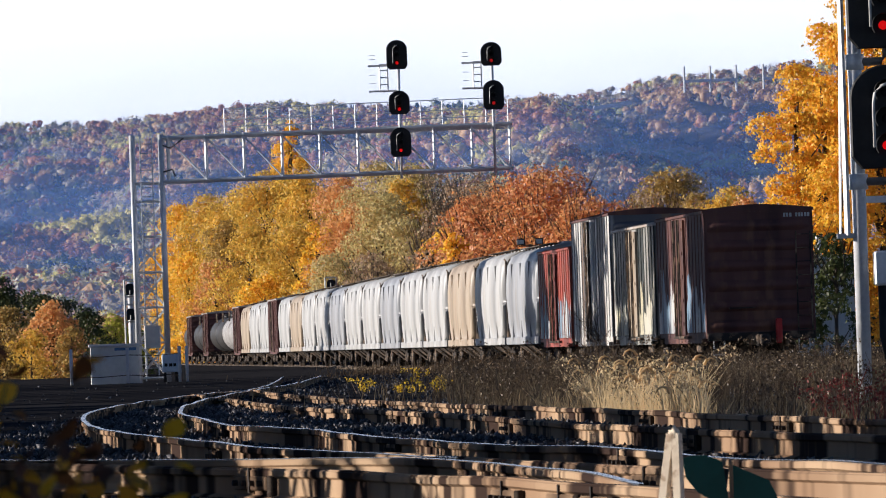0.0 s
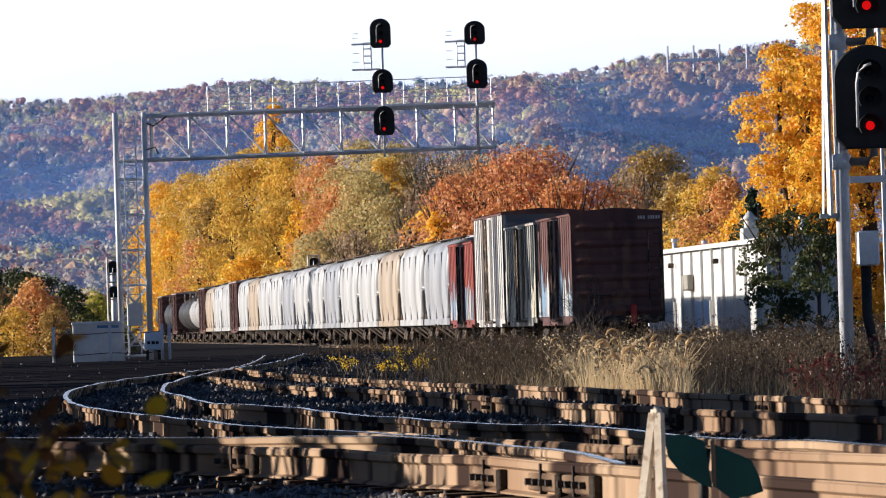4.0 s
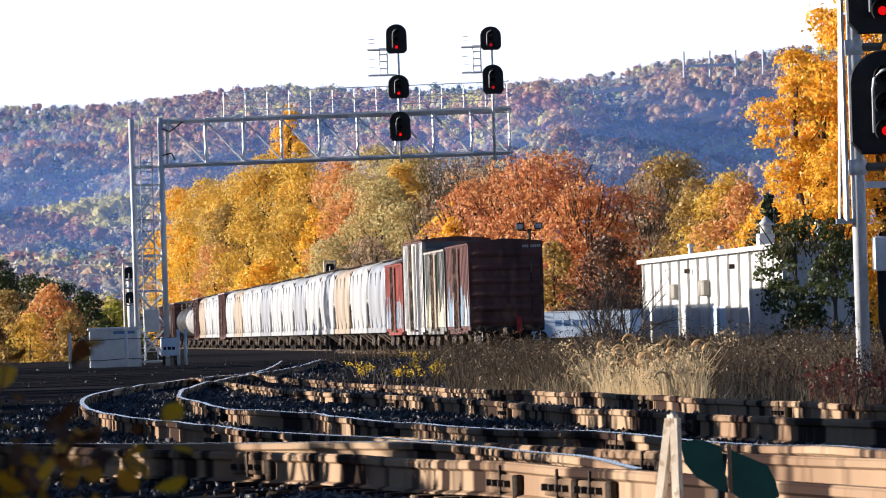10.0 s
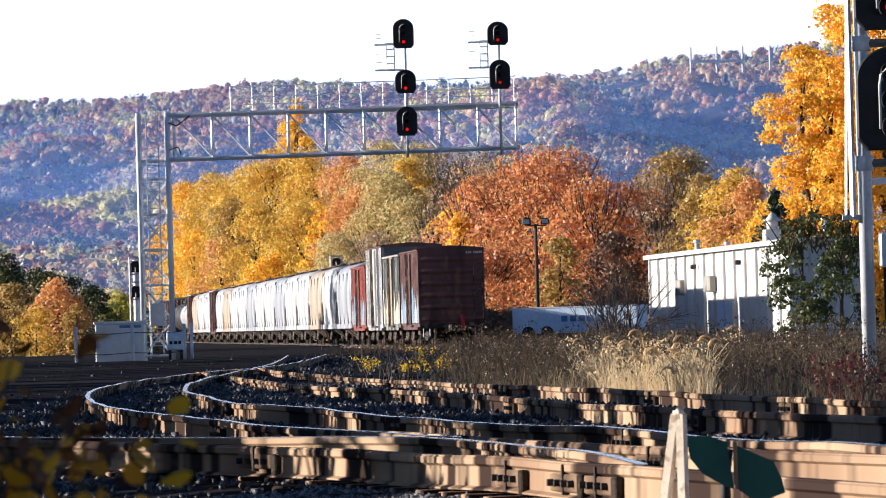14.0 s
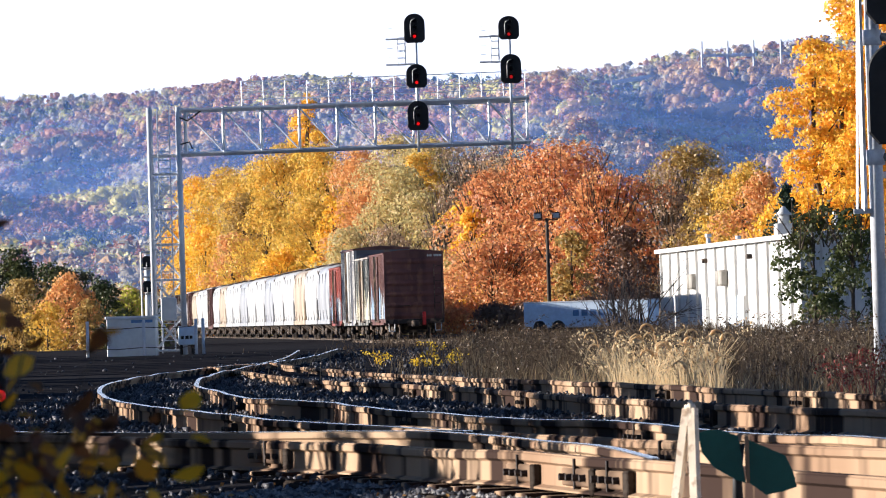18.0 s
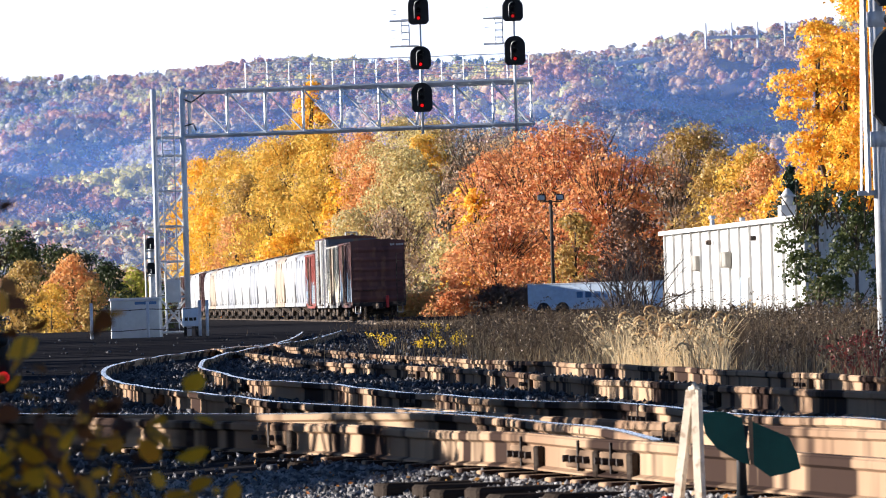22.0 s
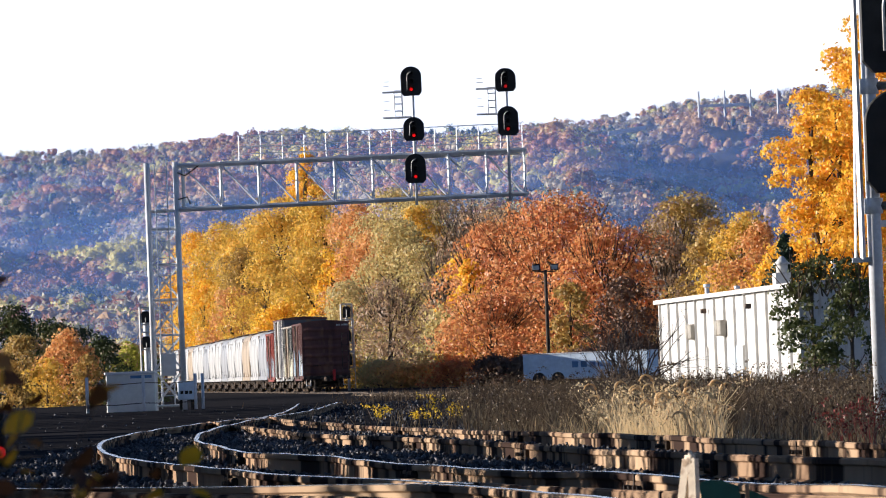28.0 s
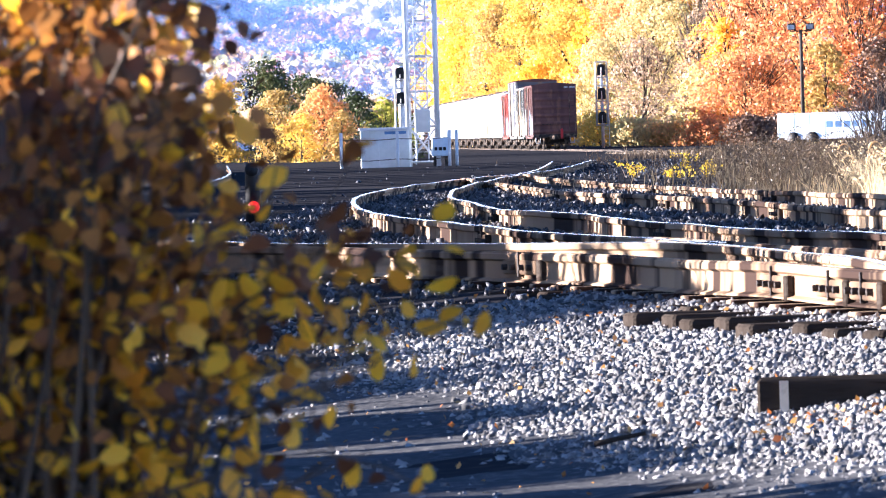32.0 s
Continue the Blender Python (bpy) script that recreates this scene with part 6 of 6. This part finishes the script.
# unseen tree row left of the view, added to shade the tracks from the low sun
for _i, (_x, _y, _h, _w) in enumerate(((-4.4, 8.3, 1.72, 2.6), (-4.6, 10.0, 1.72, 2.8), (-7.5, 21.4, 1.3, 3.2), (-7.2, 23.0, 1.25, 2.6), (-7, 24.4, 1.15, 2.6), (-6.8, 25.8, 1.14, 2.4), (-6.6, 27.2, 1.12, 2.4), (-6.4, 29.6, 1.02, 2.2), (-9, 43.4, 3.2, 1.8), (-10, 48, 5, 4), (-12, 55, 5, 4), (-13, 62, 5.5, 4.5), (-14, 70, 6, 4.5), (-15, 79, 3.3, 4.0),
                                      (-16.5, 88, 3.4, 4), (-18, 107, 4.0, 4), (-20, 114, 4.0, 4), (-21, 122, 4.2, 4), (-22, 131, 7, 5.5), (-24, 141, 7.5, 6), (-25, 151, 7.5, 6), (-26, 162, 7.5, 6.5), (-28, 173, 8, 7),
                                      # the last ones are set to shade the tail cars, with a gap for the gantry
                                      (-29, 185, 8, 7), (-31, 198, 8, 7), (-32, 211, 8, 7), (-33, 223, 8, 7), (-34, 231, 15.5, 7), (-35, 243, 16, 7), (-35, 256, 15.5, 7), (-36, 267, 16, 7), (-36, 276, 16, 5.5), (-36, 291.5, 16, 5.5), (-36, 298, 15, 7), (-38, 326, 12, 6))):
    tree("yard_tree", _x, _y, _h, _w, L_OLIVE, 220 + _i, 10000 if _y < 26 else 7500 if _y < 100 else 5000, 0.15 if _y < 230 else 0.42, "unseen autumn tree that shades the yard", 0.0, 36, group="trees along the yard edge", clump_r=0.2)
_rng = random.Random(17)
# slim unseen trees, added to break up the light on the rails
for _i, (_x, _y, _h) in enumerate(((-9, 40.0, 2.7), (-9.4, 45.1, 3.1), (-9.2, 46.2, 3.4))):
    tree("yard_tree", _x, _y, _h, 0.75, L_OLIVE, 420 + _i, 900, 0.12, "unseen slim tree that shades the rails", 0.0, 16, group="trees along the yard edge", clump_r=0.24)
for _i in range(10):
    _y = 50.5 + _i * 4.3 + _rng.uniform(-0.9, 0.9)
    tree("yard_tree", -8.2 - 0.12 * (_y - 40) + _rng.uniform(-0.8, 0.8), _y, _rng.uniform(2.6, 4.6), _rng.uniform(0.8, 1.5), L_OLIVE, 400 + _i, 1500, 0.12, "unseen slim tree that shades the rails", 0.0, 24, group="trees along the yard edge", clump_r=0.24)
# unseen bare saplings, added to stripe the rails with trunk shadows
for _i in range(38):
    bare_shrub(-9.5 - 0.10 * _i + 0.7 * math.sin(_i * 2.3), 41 + _i * 1.85 + math.sin(_i * 5.1), 0.0, 5.0, 0.10, 300 + _i, M_BARK, 3, "unseen leafless sapling that stripes the rails with shade", 0.17)
# unseen low bushes, added to shade the ballast
for _i, (_y, _h) in enumerate(((32.4, 0.86), (34.9, 0.9))):
    tree("yard_bush", -5.5, _y, _h, 2.8, L_OLIVE, 254 + _i, 5000, 0.07, "unseen low bush that shades the ballast", 0.0, 26, clump_r=0.16)
tree("yard_bush", -6.0, 38.4, 1.6, 2.8, L_OLIVE, 250, 6000, 0.07, "unseen low bush that shades the ballast", 0.0, 26, clump_r=0.2)

# undergrowth along the foot of the trees; the brush-brown clumps carry shade in their colour
for _i, (_x, _y, _h, _w, _m) in enumerate(((-6.5, 640, 2.2, 5, L_OLIVE), (-3.5, 600, 1.8, 4.5, L_OLIVE), (-0.5, 570, 1.8, 4.5, L_RED), (2.5, 545, 1.9, 4.0, L_BRUSH_SHADE), (5.0, 548, 2.2, 4, L_BRUSH_SHADE), (8.5, 550, 2.4, 4.5, L_BRUSH_SHADE), (12.5, 560, 2.8, 5, L_BRUSH_SHADE), (-10, 690, 3, 5, L_GOLD))):
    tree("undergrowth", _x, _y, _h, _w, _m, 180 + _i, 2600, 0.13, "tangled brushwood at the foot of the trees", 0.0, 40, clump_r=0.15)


# ---- hillside ----
def hill_height(x, y):
    """A long wooded slope with spurs that run down towards the yard."""
    u = min(1.0, max(0.0, (y - 1500) / 1500))
    crest = float(np.interp(x, [-400, -270, -169, -118, -85, -59, -20, 5, 51, 79, 113, 129, 168, 400], [86, 87, 87.6, 88.2, 91, 92.6, 90, 90, 92, 96, 99.5, 100.5, 102.5, 107]))
    fold = 4 * u * (1 - u)
    spur = 17 * noise.noise((x * 0.012 + y * 0.0022, y * 0.0012, 5)) + 12 * noise.noise((x * 0.034 + y * 0.002, y * 0.004, 8))
    spur += 15 * float(np.interp(x, [-30, 34, 72, 105, 135], [0, 1, -0.35, -0.35, 0]))
    return crest * (u ** 1.12) + spur * (0.05 + 0.95 * fold) * min(1, u * 1.8) * (1 if y < 2600 else max(0, 1 - (y - 2600) / 330))


BALL = bmesh.new()
bmesh.ops.create_icosphere(BALL, subdivisions=1, radius=1.0)
BALL.verts.ensure_lookup_table()
BALL_V = np.array([v.co[:] for v in BALL.verts])
BALL_F = np.array([[v.index for v in f.verts] for f in BALL.faces])
BALL.free()


def hillside():
    xs = [-1500, -900, -500, -350] + [-300 + i * 6 for i in range(101)] + [350, 500, 900, 1500]
    ys = [1480 + i * 30 for i in range(53)]
    n = len(xs)
    vs = [(x, y, hill_height(x, y)) for y in ys for x in xs]
    vs += [(x, 3400, -5) for x in xs]
    ys.append(3400)
    fs = [(j * n + i, j * n + i + 1, (j + 1) * n + i + 1, (j + 1) * n + i) for j in range(len(ys) - 1) for i in range(n - 1)]
    ob = part("hillside", MB(True).add(vs, fs), M_HILLSOIL)
    tagged(ob, "wooded hillside rising behind the yard", "hill", kind="structure")
    rng = np.random.default_rng(5)
    count = 13500
    cy = np.concatenate([1500 + 1490 * rng.uniform(0, 1, count - 1000) ** 0.85, rng.uniform(1060, 1440, 1000), rng.uniform(2890, 2990, 800)])
    cx = cy * rng.uniform(-0.098, 0.066, len(cy))
    leaves, cores, bare = [[] for _ in HILL_WOODS], [[] for _ in HILL_WOODS], MB()
    for x, y in zip(cx, cy):
        # kinds of tree stand in groups; the foot of the slope is paler and warmer
        a = noise.noise((x * 0.030, y * 0.0042, 2)) + 0.5 * rng.normal() * 0.35
        b = noise.noise((x * 0.022, y * 0.0035, 7)) + 0.5 * rng.normal() * 0.35
        near = y < 1750
        if near:
            kind = rng.choice((0, 1, 1, 1, 2, 2, 2, 2, 3))
        elif a > 0.16:
            kind = 0 if b > -0.05 else 1
        elif a > -0.06:
            kind = 1 if b > 0.05 else 2
        elif b > 0.22:
            kind = 3
        elif b > -0.18:
            kind = 2 if rng.uniform() < 0.6 else 0
        else:
            kind = 4 if rng.uniform() < 0.65 else 5
        if 2600 < y < 2770 and 0.0295 < x / y < 0.0430 and rng.uniform() < 0.4:
            continue                    # thinner woods under the power line
        r = (1.5 + 2.3 * rng.uniform() ** 1.3) * float(np.interp(y, [1060, 1500, 2000, 2500, 3000], [1.2, 1.3, 1.25, 1.05, 0.78])) * (0.6 if kind == 5 else 1.0)
        h = rng.uniform(5, 10) if y < 1500 else rng.uniform(2.5, 6.0)
        base = hill_height(x, y)
        if y > 2900 and rng.uniform() < 0.35 or rng.uniform() < 0.06:
            # a leafless tree: a fan of thin branches
            for _ in range(8):
                dx, dz = rng.normal() * 0.4 * r, r * rng.uniform(1.2, 2.0)
                bare.tube([(x, y, base), (x + dx * 0.35, y, base + dz * 0.5), (x + dx, y + rng.normal() * 0.4 * r, base + dz)], 0.16, 3, 0.04)
            continue
        mid = np.array([x, y, base + h * 0.55])
        size = np.array([r * rng.uniform(0.85, 1.25), r, r * (1.7 if kind == 5 else rng.uniform(0.7, 1.0))])
        k = 0.64 + rng.uniform(-0.22, 0.22, len(BALL_V))
        cores[kind].append(mid + BALL_V * k[:, None] * size)
        # boughs stand off the core, each with its tufts of leaves
        each = 26 if y < 1500 else 10 if y < 2200 else 8
        q = rng.normal(size=(5, 3))
        q /= np.linalg.norm(q, axis=1, keepdims=True)
        q[:, 2] = np.abs(q[:, 2]) * 1.1 - 0.3
        bough = np.repeat(q * rng.uniform(0.45, 0.75, (5, 1)), each, axis=0)
        d = rng.normal(size=(5 * each, 3))
        d /= np.linalg.norm(d, axis=1, keepdims=True)
        leaves[kind].append(leaf_quads(rng, mid + (bough + d * 0.48) * size, (0.085 if y < 1500 else 0.18) * r, d * 1.8)[0])
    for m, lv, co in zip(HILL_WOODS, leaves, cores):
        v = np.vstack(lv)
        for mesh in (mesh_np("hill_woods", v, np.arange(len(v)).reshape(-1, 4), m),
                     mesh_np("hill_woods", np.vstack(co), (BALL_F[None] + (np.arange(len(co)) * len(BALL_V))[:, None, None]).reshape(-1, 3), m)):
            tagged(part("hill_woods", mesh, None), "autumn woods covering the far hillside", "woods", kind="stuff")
    tagged(part("hill_woods", bare, M_HILLTWIG), "leafless grey trees among the hillside woods", "woods", kind="stuff")


hillside()


def valley_haze(y, low, high, amount):
    """An added part-clear blue sheet before the slope that imitates haze and mist, thinning upwards."""
    m = bpy.data.materials.new("blue haze sheet")
    m.use_nodes = True
    n, l = m.node_tree.nodes, m.node_tree.links
    n.remove(n["Principled BSDF"])
    co = n.new("ShaderNodeTexCoord")
    mp = n.new("ShaderNodeMapping")
    mp.inputs["Scale"].default_value = (0.012, 0.012, 0.035)
    nz = n.new("ShaderNodeTexNoise")
    nz.inputs["Scale"].default_value = 1.0
    nz.inputs["Detail"].default_value = 3
    l.new(co.outputs["Object"], mp.inputs["Vector"])
    l.new(mp.outputs["Vector"], nz.inputs["Vector"])
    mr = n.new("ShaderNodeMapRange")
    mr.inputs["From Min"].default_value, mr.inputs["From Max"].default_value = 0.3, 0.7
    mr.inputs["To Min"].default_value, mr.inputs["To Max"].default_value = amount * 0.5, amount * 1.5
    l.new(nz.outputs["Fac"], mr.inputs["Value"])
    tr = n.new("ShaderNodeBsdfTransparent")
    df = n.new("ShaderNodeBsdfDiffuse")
    # the blue of distant haze is put into the sheet's colour
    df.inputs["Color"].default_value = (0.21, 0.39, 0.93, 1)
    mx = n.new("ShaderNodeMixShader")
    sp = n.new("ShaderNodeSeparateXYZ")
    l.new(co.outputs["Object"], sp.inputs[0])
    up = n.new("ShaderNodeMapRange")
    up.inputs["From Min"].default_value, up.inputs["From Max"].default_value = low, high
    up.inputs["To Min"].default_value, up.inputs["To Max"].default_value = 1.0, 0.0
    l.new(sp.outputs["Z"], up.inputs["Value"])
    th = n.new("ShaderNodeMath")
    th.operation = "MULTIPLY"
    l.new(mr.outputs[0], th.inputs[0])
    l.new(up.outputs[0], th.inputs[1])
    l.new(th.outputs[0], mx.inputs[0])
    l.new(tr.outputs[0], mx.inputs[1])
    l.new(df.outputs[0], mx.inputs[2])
    l.new(mx.outputs[0], n["Material Output"].inputs["Surface"])
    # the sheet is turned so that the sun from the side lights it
    ob = part("haze_sheet", MB().add([(-0.13 * y, y + 120, -1), (0.22 * y, y - 230, -1), (0.22 * y, y - 230, high), (-0.13 * y, y + 120, high)], [(0, 1, 2, 3)]), m)
    tagged(ob, "part-clear blue sheet standing in for haze and mist", "mist", kind="structure")


# four added sheets tint the slope bluer with distance
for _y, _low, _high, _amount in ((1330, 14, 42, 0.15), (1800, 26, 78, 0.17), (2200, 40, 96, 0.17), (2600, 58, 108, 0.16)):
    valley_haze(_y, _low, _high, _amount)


def pylons():
    for x0, masts in ((86.0, 3), (113.5, 2)):
        t = thing("power_pylon", "pale steel power line frame on the hill crest", "pylon", pose(x0, 2750, 86.0), "power line frames")
        for k in range(masts):
            part("mast", MB().beam((k * 9.0, 0, 0), (k * 9.0, 0, 9.2), 0.6), M_LETTER, t)
        part("cross_beam", MB().box(0, (masts - 1) * 9.0, -0.4, 0.4, 3.6, 4.6), M_LETTER, t)
    t = thing("metal_shed", "small pale shed roof on the wooded slope", "shed", pose(53, 2680, 79.0, 0, -7, 0))
    part("roof", MB().box(0, 13, -3, 3, 0, 1.3), M_WALL, t)


pylons()


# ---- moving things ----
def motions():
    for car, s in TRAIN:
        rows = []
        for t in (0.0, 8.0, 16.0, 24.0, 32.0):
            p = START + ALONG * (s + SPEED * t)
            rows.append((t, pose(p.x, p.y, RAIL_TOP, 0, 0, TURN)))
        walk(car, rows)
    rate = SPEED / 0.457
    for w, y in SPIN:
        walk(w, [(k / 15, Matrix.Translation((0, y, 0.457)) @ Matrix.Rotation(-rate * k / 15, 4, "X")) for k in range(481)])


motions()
